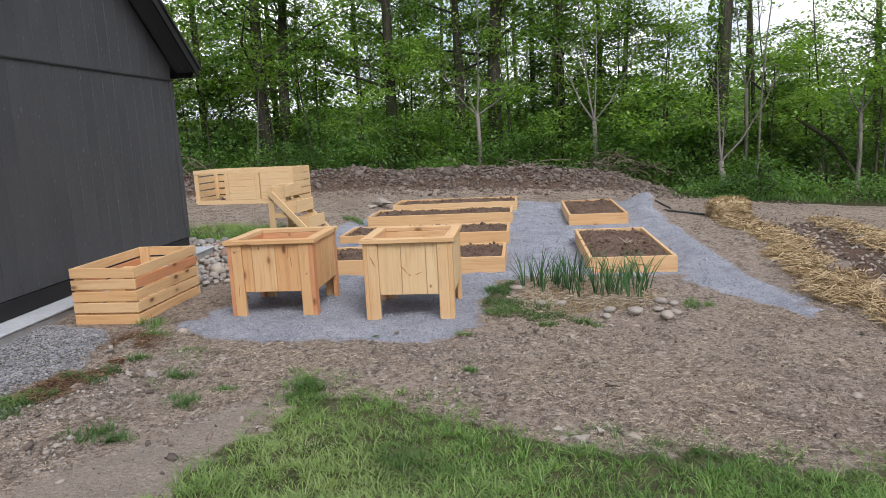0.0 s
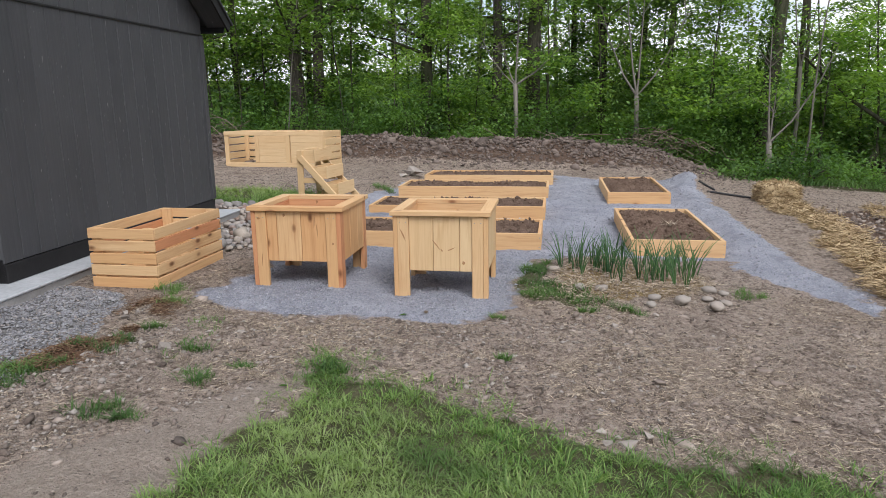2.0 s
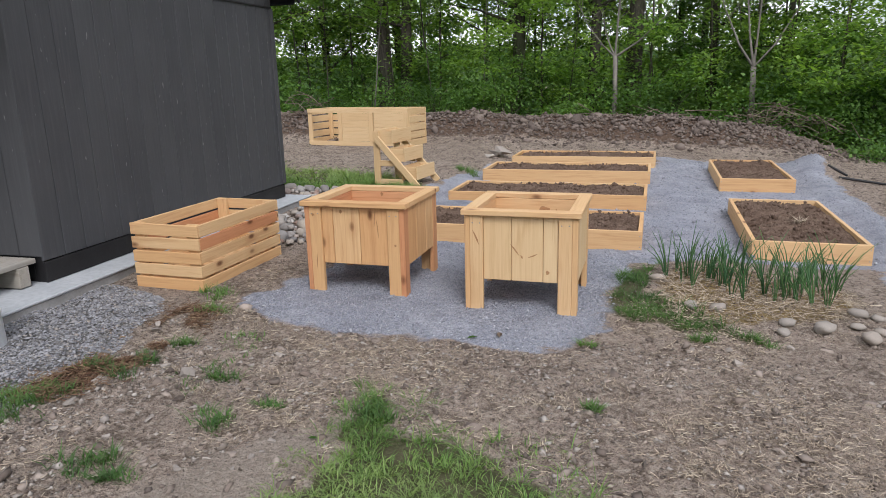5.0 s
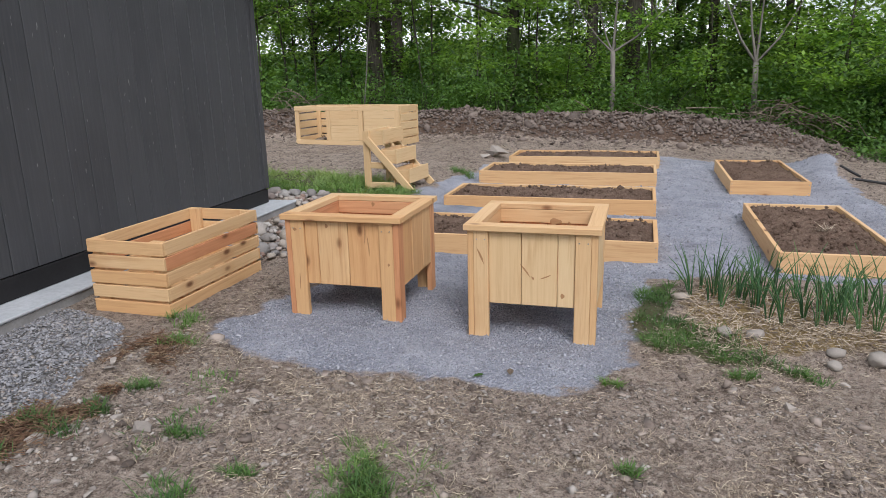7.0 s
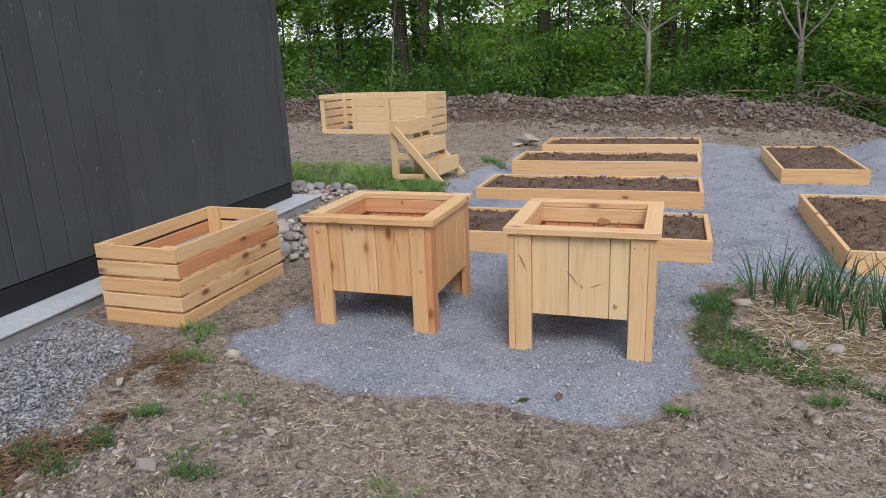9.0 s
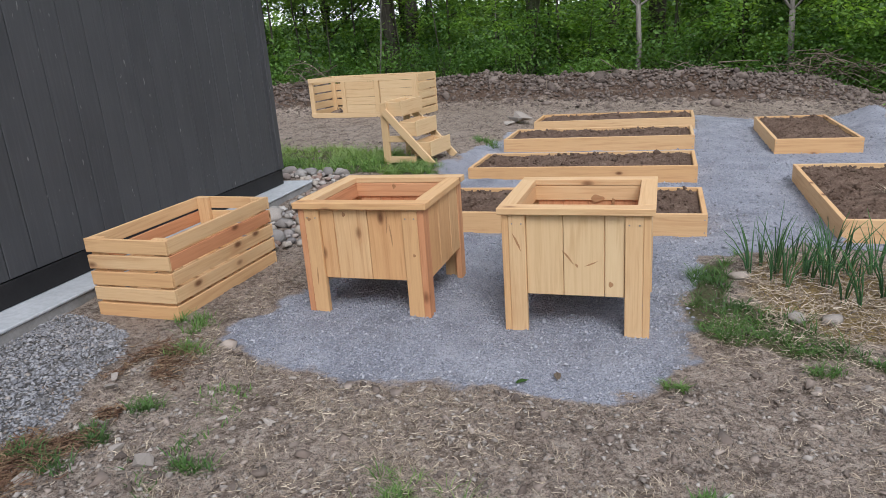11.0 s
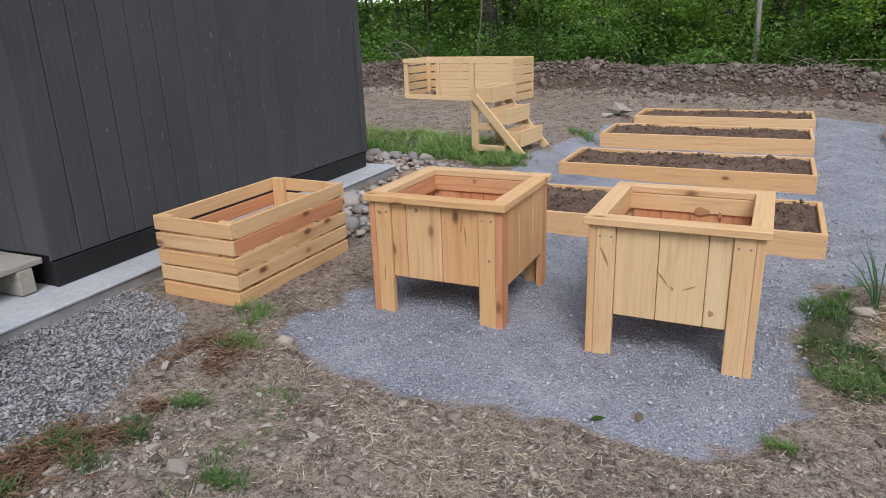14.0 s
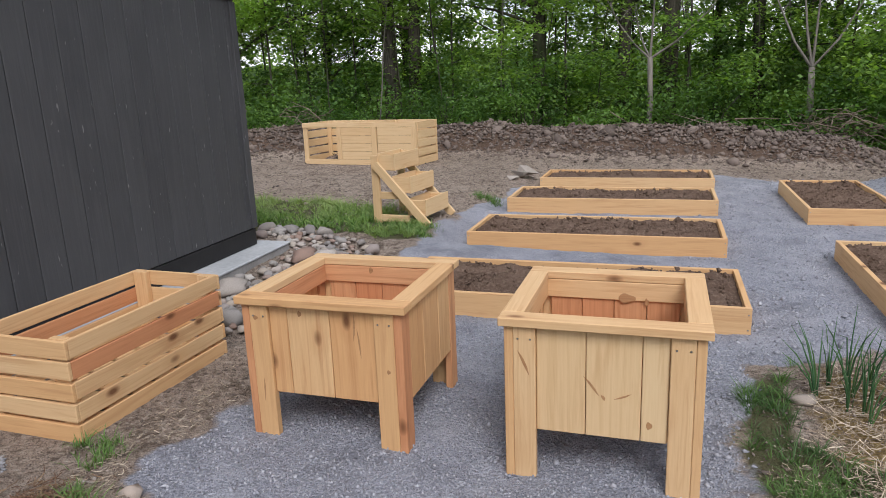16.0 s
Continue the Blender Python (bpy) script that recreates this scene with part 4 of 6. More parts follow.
# ---- tiered planter stand ----
def tiered_stand():
    """Three stepped troughs between two sloping sides; its front looks along its own +x."""
    back = Vector((-2.83, 9.98))
    ang = -6.0
    z0 = gz(-2.5, 10.2) - 0.012
    st = thing("tiered_planter_stand", pose(back.x, back.y, z0, 0, 0, ang), "three-tier stepped pine planter stand with empty troughs on grass", "plant stand")
    Wd, H = 0.62, 0.74
    for y in (0.02, Wd):
        board("post", (0.045, y, H / 2), (0.088, 0.036, H), "z", M_PLANE, st)
        board("bottom_rail", (0.26, y, 0.06), (0.34, 0.034, 0.075), "x", M_PLANE, st)
        board("middle_rail", (0.21, y, 0.31), (0.24, 0.034, 0.075), "x", M_PLANE, st)
        sl = math.atan2(-0.62, 0.58)
        ln = math.hypot(0.60, 0.64)
        board("sloping_side", (0.36, y - 0.036 if y < 0.1 else y + 0.036, 0.325), (ln, 0.034, 0.088), "x", M_PLANE, st, turn=Matrix.Rotation(-sl, 4, 'Y'))
    for x, z in ((0.055, 0.585), (0.235, 0.345), (0.405, 0.105)):
        tr = board("trough", (x + 0.11, Wd / 2 + 0.01, z), (0.20, Wd - 0.06, 0.018), "y", M_PLANE, st, "empty wooden trough")
        inv = tr.matrix_basis.inverted()
        for c, s, ax in (((x + 0.215, Wd / 2 + 0.01, z + 0.080), (0.018, Wd - 0.03, 0.18), "y"), ((x + 0.005, Wd / 2 + 0.01, z + 0.080), (0.018, Wd - 0.06, 0.18), "y"),
                         ((x + 0.11, 0.055, z + 0.078), (0.19, 0.018, 0.155), "x"), ((x + 0.11, Wd - 0.035, z + 0.078), (0.19, 0.018, 0.155), "x")):
            dx, dy, dz = s
            dims = (dx, dy, dz) if ax == "x" else (dy, dx, dz)
            link_mesh("trough_side", board_mesh(*dims, 0.003, M_PLANE), M_PLANE, tr, "", inv @ Matrix.Translation(c) @ TURN[ax])


tiered_stand()


# ---- woods ----
def tube(bm, pts, radii, sides=8):
    """A tapered limb through the given points."""
    rings = []
    for i, (p, r) in enumerate(zip(pts, radii)):
        d = (Vector(pts[min(i + 1, len(pts) - 1)]) - Vector(pts[max(i - 1, 0)])).normalized()
        a = d.orthogonal().normalized()
        b = d.cross(a)
        rings.append([bm.verts.new(Vector(p) + r * (math.cos(2 * math.pi * j / sides) * a + math.sin(2 * math.pi * j / sides) * b)) for j in range(sides)])
    for r0, r1 in zip(rings, rings[1:]):
        best = min(range(sides), key=lambda s: (r1[s].co - r0[0].co).length)
        for j in range(sides):
            f = bm.faces.new((r0[j], r0[(j + 1) % sides], r1[(best + j + 1) % sides], r1[(best + j) % sides]))
            f.smooth = True
    bm.faces.new(rings[-1])


def leaves(centres, per, spread_xyz, size, rng, flat=0.5):
    """Leaf blades round cluster centres, as arrays of verts and quads."""
    centres = np.asarray(centres, dtype=float)
    n = len(centres) * per
    c = np.repeat(centres, per, 0) + rng.normal(0, 1, (n, 3)) * np.asarray(spread_xyz)
    ang = rng.uniform(0, 2 * np.pi, n)
    tilt = rng.normal(0, flat, (n, 2))
    s = size * rng.uniform(0.6, 1.3, n)
    d = np.stack([np.cos(ang), np.sin(ang), tilt[:, 0] - 0.25], -1)
    d /= np.linalg.norm(d, axis=1, keepdims=True)
    w = np.stack([-np.sin(ang), np.cos(ang), tilt[:, 1]], -1)
    w /= np.linalg.norm(w, axis=1, keepdims=True)
    s = s[:, None]
    v = np.stack([c - d * s * 0.5, c + w * s * 0.34 + d * s * 0.05, c + d * s * 0.55, c - w * s * 0.34 + d * s * 0.05], 1).reshape(-1, 3)
    q = np.arange(n * 4).reshape(n, 4)
    return v, q


def tree(x, y, height, radius, bark, low, crown_r, clusters, per, seed, label, lean=(0, 0), size=0.15, fork=0.0, category="tree", leafmat=None):
    """A tapered trunk with limbs, and a crown of leaf sprays at the limbs' ends."""
    rng = np.random.default_rng(seed)
    z0 = gz(x, y) - 0.05
    t = thing("tree", pose(x, y, z0), label, category, "woodland trees")
    bm = bmesh.new()
    steps = 9
    wob = rng.normal(0, 0.05 * height / 8, (steps, 2)).cumsum(0) * 0.5
    pts = [Vector((lean[0] * i / (steps - 1) * height + wob[i, 0] * (i > 0), lean[1] * i / (steps - 1) * height + wob[i, 1] * (i > 0), height * i / (steps - 1))) for i in range(steps)]
    rad = [radius * (1.25 if i == 0 else 1.0) * (1 - 0.82 * i / (steps - 1)) for i in range(steps)]
    tube(bm, pts, rad, 10 if radius > 0.1 else 7)
    if fork:
        p = pts[2]
        tube(bm, [p, p + Vector((0.35, 0.1, 0.9)), p + Vector((0.75, 0.1, 2.4)), p + Vector((1.0, 0.0, height * fork))], [radius * 0.7, radius * 0.6, radius * 0.4, 0.01], 7)
        tube(bm, [p, p + Vector((-0.3, 0.1, 0.8)), p + Vector((-0.5, -0.1, 2.2)), p + Vector((-0.6, 0.0, height * fork * 0.9))], [radius * 0.6, radius * 0.5, radius * 0.35, 0.01], 7)
    tips = []
    limbs = max(5, clusters // 7)
    for i in range(limbs):
        f = low + (0.97 - low) * rng.random() ** 0.9
        k = min(int(f * (steps - 1)), steps - 2)
        u = f * (steps - 1) - k
        p0 = pts[k].lerp(pts[k + 1], u)
        a = rng.uniform(0, 2 * np.pi)
        ln = crown_r * rng.uniform(0.55, 1.1) * (1.1 - 0.55 * f)
        up = rng.uniform(0.05, 0.6)
        p1 = p0 + Vector((math.cos(a) * ln * 0.5, math.sin(a) * ln * 0.5, up * ln * 0.6))
        p2 = p0 + Vector((math.cos(a + 0.2) * ln, math.sin(a + 0.2) * ln, up * ln))
        r0 = max(radius * (1 - 0.8 * f) * 0.35, 0.008)
        tube(bm, [p0, p1, p2], [r0, r0 * 0.6, 0.005], 5)
        for _ in range(7):
            w = rng.uniform(0.35, 1.1)
            q = p0.lerp(p2, w) + Vector(rng.normal(0, 0.25 * crown_r * 0.6, 3)) * 0.6
            tips.append((q.x, q.y, q.z))
    part("trunk", bm, bark, t)
    v, q = leaves(tips[:max(clusters, 1)], per, (0.30, 0.30, 0.075), size, rng, 0.45)
    link_mesh("crown", np_mesh("crown", v, q, leafmat or M_LEAF), None, t, "loose spring-green foliage")
    return t


BIG = "tall woodland tree with dark bark and spring foliage"
THIN = "thin woodland tree with dark bark and green leaves"
YOUNG = "young leafy understorey tree with layered spring-green sprays"
SAP = "slender pale-barked sapling with sparse leaves at the wood's edge"
TREES = [  # x, y, height, radius, low, crown, clusters, lean
    (-6.70, 20.4, 12.5, 0.22, 0.20, 3.2, 190, -0.01), (-6.20, 20.7, 12.0, 0.19, 0.22, 3.0, 170, 0.03),
    (-3.05, 21.2, 13.0, 0.20, 0.14, 3.2, 210, 0.01), (-0.95, 21.4, 12.5, 0.17, 0.16, 3.0, 190, 0.0),
    (0.15, 21.0, 13.5, 0.24, 0.18, 3.2, 200, 0.02), (2.15, 21.4, 12.0, 0.14, 0.16, 3.0, 190, -0.01),
    (6.05, 19.2, 15.0, 0.22, 0.36, 3.0, 110, 0.015), (-9.6, 22.5, 12.0, 0.15, 0.12, 3.4, 210, 0.0),
    (-12.5, 21.5, 13.0, 0.22, 0.12, 3.6, 220, 0.0), (-5.0, 25.5, 12.0, 0.12, 0.15, 2.8, 170, 0.0),
    (4.6, 26.0, 12.0, 0.13, 0.18, 3.0, 120, 0.03), (8.5, 24.5, 11.0, 0.11, 0.18, 3.0, 100, 0.0),
    (11.5, 22.0, 10.0, 0.13, 0.12, 3.2, 130, 0.0), (14.5, 20.5, 11.0, 0.15, 0.1, 3.4, 150, 0.0), (-15.5, 23.0, 12.0, 0.2, 0.1, 3.6, 200, 0.0),
    (7.6, 20.8, 10.0, 0.07, 0.35, 2.4, 50, -0.05), (-8.0, 25.0, 12.0, 0.13, 0.15, 3.0, 180, 0.0),
    (3.5, 22.6, 10.0, 0.11, 0.16, 2.8, 150, 0.0), (1.4, 23.6, 11.0, 0.12, 0.16, 2.8, 150, 0.0),
    (17.5, 18.0, 11.0, 0.16, 0.1, 3.4, 150, 0.0), (-19.0, 22.0, 12.0, 0.2, 0.1, 3.6, 180, 0.0)]
for i, (x, y, h, r, low, cr, cl, ln) in enumerate(TREES):
    tree(x, y, h, r, M_BARK, low, cr, int(cl * (0.85 if x < 4 else 0.8)), 64, 100 + i, BIG if r > 0.13 else THIN, (ln, 0), 0.118)
ru = np.random.default_rng(66)
for i, x in enumerate(np.arange(-17, 4.4, 0.92)):
    tree(x + ru.uniform(-0.4, 0.4), (19.7 if i % 3 == 1 else 22.0) + ru.uniform(-0.2, 1.6), ru.uniform(3.8, 6.8), 0.04, M_BARK, 0.10, ru.uniform(1.4, 2.0), 91, 56, 800 + i, YOUNG, (ru.uniform(-0.05, 0.05), 0), 0.105, leafmat=M_LEAF if i % 3 else M_LEAF2)
for i, (x, y, h) in enumerate([(4.6, 19.0, 4.3), (5.0, 20.2, 4.6), (3.9, 20.4, 4.8), (7.3, 18.8, 3.4), (8.5, 19.5, 3.9), (9.8, 18.6, 3.8), (11.2, 19.2, 4.6), (12.8, 18.4, 4.6), (14.4, 18.0, 5.0), (16.0, 17.0, 5.0)]):
    tree(x, y, h, 0.04, M_BARK, 0.12, 1.7, 91, 50, 850 + i, YOUNG, (0.02, 0), 0.105)
for i in range(22):      # bare thin stems between the trees
    x = -14 + i * 1.15 + ru.uniform(-0.4, 0.4)
    y = (19.3 if x < 4.2 else 17.9) + ru.uniform(0, 1.6)
    tree(x, y, ru.uniform(3.5, 7.5), ru.uniform(0.018, 0.034), M_PALE if i % 3 == 0 else M_BARK, 0.4, 1.0, 10, 18, 900 + i, "thin bare woodland stem with few leaves", (ru.uniform(-0.16, 0.16), 0), 0.09)


def sapling(x, y, fork, top, radius, limbs, seed):
    """A pale stem that forks into a few rising limbs with bare twigs."""
    rng = np.random.default_rng(seed)
    t = thing("sapling", pose(x, y, gz(x, y) - 0.05), SAP, "tree", "pale saplings")
    bm = bmesh.new()
    tube(bm, [(0, 0, 0), (0.03, 0, fork * 0.5), (0, 0, fork)], [radius * 1.2, radius, radius * 0.9], 8)
    tips = []
    for dx, rise in limbs:
        p = [Vector((0, 0, fork - 0.03)), Vector((dx * 0.35, 0.05, fork + rise * 0.22)), Vector((dx * 0.75, 0.1, fork + rise * 0.62)), Vector((dx, 0.1, fork + rise))]
        tube(bm, p, [radius * 0.5, radius * 0.36, radius * 0.22, 0.004], 6)
        for k in range(6):
            u = rng.uniform(0.25, 1.0)
            q = p[1].lerp(p[3], u)
            e = q + Vector((rng.normal(0, 0.45), rng.normal(0, 0.3), rng.uniform(0.1, 0.6)))
            tube(bm, [q, q.lerp(e, 0.5) + Vector((0, 0, 0.05)), e], [radius * 0.16, radius * 0.10, 0.003], 4)
            if k % 2:
                tips.append(tuple(e))
    part("trunk", bm, M_PALE, t)
    v, q = leaves(tips, 16, (0.20, 0.20, 0.10), 0.09, rng)
    link_mesh("crown", np_mesh("crown", v, q, M_LEAF), None, t, "sparse small leaves")


sapling(-0.2, 19.0, 1.95, 5.0, 0.06, ((-0.35, 1.0), (0.12, 4.0), (-0.9, 1.2), (1.5, 1.4)), 310)
sapling(2.87, 18.7, 1.75, 4.5, 0.065, ((-0.95, 2.2), (0.1, 2.6), (1.25, 2.3), (-0.35, 3.0)), 311)
sapling(9.2, 18.2, 1.9, 4.5, 0.055, ((-0.5, 1.4), (0.25, 2.8), (0.7, 1.7)), 312)
sapling(5.75, 17.5, 0.8, 4.0, 0.07, ((1.35, 2.2), (-0.1, 2.6), (0.1, 1.2)), 313)
sapling(6.7, 18.8, 2.6, 6.0, 0.05, ((0.5, 3.5), (-0.4, 3.6)), 314)


def ivy(x, y, radius, z0, z1):
    rng = np.random.default_rng(321)
    n = 2600
    a, z = rng.uniform(0, 2 * np.pi, n), rng.uniform(z0, z1, n)
    r = radius * (1 - 0.82 * z / 15) + rng.uniform(0.0, 0.10, n)
    c = np.stack([x + 0.015 * z + r * np.cos(a), y + r * np.sin(a), z], -1)
    v, q = leaves(c, 1, (0.01, 0.01, 0.01), 0.10, rng, 1.2)
    ob = new("ivy", np_mesh("ivy", v, q, M_LEAF2))
    tagged(ob, "dark green ivy climbing the thick trunk", "ivy")


ivy(6.05, 19.2, 0.22, 1.6, 8.0)


def dead_branch(points, r, label):
    bm = bmesh.new()
    o = Vector(points[0])
    tube(bm, [Vector(p) - o for p in points], [r * (1 - 0.75 * i / (len(points) - 1)) for i in range(len(points))], 7)
    for i, p in enumerate(points[1:-1]):
        q = Vector(p) - o
        tube(bm, [q, q + Vector((0.3, 0.05, 0.35)), q + Vector((0.75, 0.1, 0.55))], [r * 0.4, r * 0.25, 0.004], 5)
    mesh = bpy.data.meshes.new("dead_branch")
    bm.to_mesh(mesh)
    bm.free()
    ob = link_mesh("dead_branch", mesh, M_BARK)
    ob.location = o
    tagged(ob, label, "branch")


dead_branch([(9.6, 18.9, -0.3), (8.9, 18.9, 0.75), (8.0, 19.0, 1.4), (7.0, 19.1, 2.3), (6.25, 19.2, 3.2)], 0.07, "dark dead branch leaning against a thick trunk")


def shrub(x, y, height, wide, seed, clusters=30, per=75, size=0.095):
    rng = np.random.default_rng(seed)
    t = thing("shrub", pose(x, y, gz(x, y) - 0.03), "dense green undergrowth shrub at the wood's edge", "shrub", "undergrowth shrubs")
    bm = bmesh.new()
    tips = []
    for i in range(clusters):
        a, rr = rng.uniform(0, 2 * np.pi), wide * math.sqrt(rng.random())
        z = height * rng.uniform(0.12, 1.0) * (1 - 0.45 * (rr / wide) ** 2)
        tips.append((rr * math.cos(a), rr * math.sin(a), z))
        if i % 3 == 0:
            tube(bm, [(0.12 * math.cos(a), 0.12 * math.sin(a), 0), (rr * 0.5 * math.cos(a), rr * 0.5 * math.sin(a), z * 0.6), tips[-1]], [0.018, 0.012, 0.004], 5)
    part("stem", bm, M_BARK, t)
    v, q = leaves(tips, per, (0.26, 0.26, 0.15), size, rng, 0.6)
    link_mesh("foliage", np_mesh("foliage", v, q, M_LEAF2), None, t)


rs = np.random.default_rng(55)
k = 0
for x in np.arange(-20, 4.6, 1.15):
    shrub(x + rs.uniform(-0.3, 0.3), 18.9 + rs.uniform(-0.15, 0.7), rs.uniform(0.5, 2.2), rs.uniform(0.7, 1.2), 400 + k, 30, 75, 0.08)
    shrub(x + rs.uniform(-0.4, 0.4), 20.8 + rs.uniform(-0.4, 0.8), rs.uniform(1.6, 2.8), rs.uniform(1.0, 1.4), 460 + k, 32, 50, 0.13)
    k += 1
for x in np.arange(5.0, 20, 1.15):
    yb = 16.8 - 0.13 * (x - 5)
    shrub(x + rs.uniform(-0.3, 0.3), yb - 0.35 + rs.uniform(0, 1.2), rs.uniform(0.3, 1.35), rs.uniform(0.5, 1.0), 520 + k, 28, 60, 0.08)
    shrub(x + rs.uniform(-0.4, 0.4), yb + 3.4 + rs.uniform(-0.4, 0.8), rs.uniform(1.4, 2.4), rs.uniform(1.0, 1.4), 580 + k, 32, 50, 0.13)
    k += 1
for x in np.arange(3.3, 6.0, 0.8):
    shrub(x + rs.uniform(-0.2, 0.2), 18.2 + rs.uniform(0, 0.8), rs.uniform(1.2, 2.0), rs.uniform(0.7, 1.0), 640 + k)
    k += 1


def far_woods():
    """Foliage and trunks of the deeper wood, too many to count."""
    rng = np.random.default_rng(77)
    n = 1150
    x = rng.uniform(-34, 34, n)
    y = rng.uniform(27, 40, n) - 0.004 * x * x
    h = rng.random(n) ** 1.5
    z = 0.2 + h * np.where(x > 4, 3.4, 7.0)
    v, q = leaves(np.stack([x, y, z], -1), 62, (0.75, 0.6, 0.32), 0.26, rng, 0.6)
    ob = new("far_woods", np_mesh("far_woods", v, q, M_LEAF))
    tagged(ob, "dense green foliage deeper in the wood", "woods", kind="stuff")
    bm = bmesh.new()
    for i in range(18):
        px, py, r = rng.uniform(-28, 28), rng.uniform(26, 38), rng.uniform(0.08, 0.2)
        tube(bm, [(px, py, -0.5), (px + rng.normal(0, 0.2), py, 5), (px + rng.normal(0, 0.5), py, 11)], [r, r * 0.8, r * 0.4], 7)
    mesh = bpy.data.meshes.new("far_trunks")
    bm.to_mesh(mesh)
    bm.free()
    mesh.materials.append(M_BARK)
    tagged(new("far_trunks", mesh), "thin dark trunks deeper in the wood", "woods", kind="stuff")


far_woods()


def backdrop():
    """A far rise of woodland all round, beyond the trees: low ahead, raised behind."""
    n = 160
    a = np.linspace(0, 2 * np.pi, n + 1)
    r = 75.0
    # unseen rear half is raised to put green, not sky, in the window's reflection
    top = 3.2 + 2.4 * fbm(a * 9, a * 0, 1.0, 4, 3) + 9.0 * np.clip(-np.cos(a) * 2, 0, 1)
    v = np.concatenate([np.stack([r * np.sin(a), 8 + r * np.cos(a), -3 + 0 * a], -1), np.stack([(r + 9) * np.sin(a), 8 + (r + 9) * np.cos(a), top], -1)])
    i = np.arange(n)
    q = np.stack([i, i + 1, n + 2 + i, n + 1 + i], -1)
    k2 = Nodes("far_trees")
    c = k2.mix(k2.span(k2.noise(k2.coords(world_space=True), 0.8, 5.0), 0.35, 0.65), (0.030, 0.060, 0.018), (0.075, 0.13, 0.035))
    mesh = np_mesh("backdrop", v, q, k2.finish(c, 0.95), True)
    tagged(new("backdrop", mesh), "distant line of green woodland", "backdrop", kind="structure")


backdrop()


# ---- loose cover: grass, gravel, stones, straw ----
def scatter(poly, density, rng, box, ragged=0.28, soft=0.10, cut=0.5):
    """Random points in a plan outline."""
    x0, x1, y0, y1 = box
    n = int((x1 - x0) * (y1 - y0) * density)
    x, y = rng.uniform(x0, x1, n), rng.uniform(y0, y1, n)
    keep = inside(x, y, poly, soft, ragged) > cut
    return x[keep], y[keep]


def blades(x, y, height, width, rng, bend=0.6):
    """Grass blades of three faces' length as quads that narrow to a tip."""
    n = len(x)
    z = ground_height(x, y)
    a = rng.uniform(0, 2 * np.pi, n)
    h = height * rng.uniform(0.5, 1.25, n)
    b = bend * h * rng.uniform(0.3, 1.3, n)
    d = np.stack([np.cos(a), np.sin(a), 0 * a], -1)
    w = np.stack([-np.sin(a), np.cos(a), 0 * a], -1) * (width * rng.uniform(0.6, 1.3, n))[:, None]
    p0 = np.stack([x, y, z - 0.01], -1)
    p1 = p0 + d * (b * 0.35)[:, None] + np.array([0, 0, 1.0]) * (h * 0.62)[:, None]
    p2 = p0 + d * b[:, None] + np.array([0, 0, 1.0]) * h[:, None]
    v = np.stack([p0 - w, p0 + w, p1 + w * 0.75, p1 - w * 0.75, p2 + w * 0.12, p2 - w * 0.12], 1).reshape(-1, 3)
    i = np.arange(n)[:, None] * 6
    q = np.concatenate([i + np.array([[0, 1, 2, 3]]), i + np.array([[3, 2, 4, 5]])], 0)
    return v, q


def stuff(name, v, q, material, label, category, smooth=False):
    return tagged(new(name, np_mesh(name, v, q, material, smooth)), label, category, kind="stuff")


def clumps(x, y, per, height, width, rng, splay=0.5):
    """Tufted grass: each clump's blades lean outwards from its root."""
    n = len(x)
    size = np.repeat(np.exp(rng.normal(0, 0.35, n)) * height, per)
    cx, cy = np.repeat(x, per), np.repeat(y, per)
    m = n * per
    a = rng.uniform(0, 2 * np.pi, m)
    out = np.sqrt(rng.random(m))
    r0 = 0.022 * out
    h = size * rng.uniform(0.55, 1.15, m)
    b = h * splay * (0.3 + 1.3 * out) * rng.uniform(0.6, 1.4, m)
    px, py = cx + r0 * np.cos(a), cy + r0 * np.sin(a)
    p0 = np.stack([px, py, ground_height(px, py) - 0.008], -1)
    d = np.stack([np.cos(a), np.sin(a), 0 * a], -1)
    t = a + rng.normal(0, 0.7, m)
    w = np.stack([-np.sin(t), np.cos(t), 0 * t], -1) * (width * rng.uniform(0.6, 1.3, m))[:, None]
    up = np.array([0, 0, 1.0])
    p1 = p0 + d * (b * 0.35)[:, None] + up * (h * 0.6)[:, None]
    p2 = p0 + d * b[:, None] + up * (h * 0.9)[:, None]
    v = np.stack([p0 - w, p0 + w, p1 + w * 0.8, p1 - w * 0.8, p2 + w * 0.12, p2 - w * 0.12], 1).reshape(-1, 3)
    i = np.arange(m)[:, None] * 6
    return v, np.concatenate([i + np.array([[0, 1, 2, 3]]), i + np.array([[3, 2, 4, 5]])], 0)


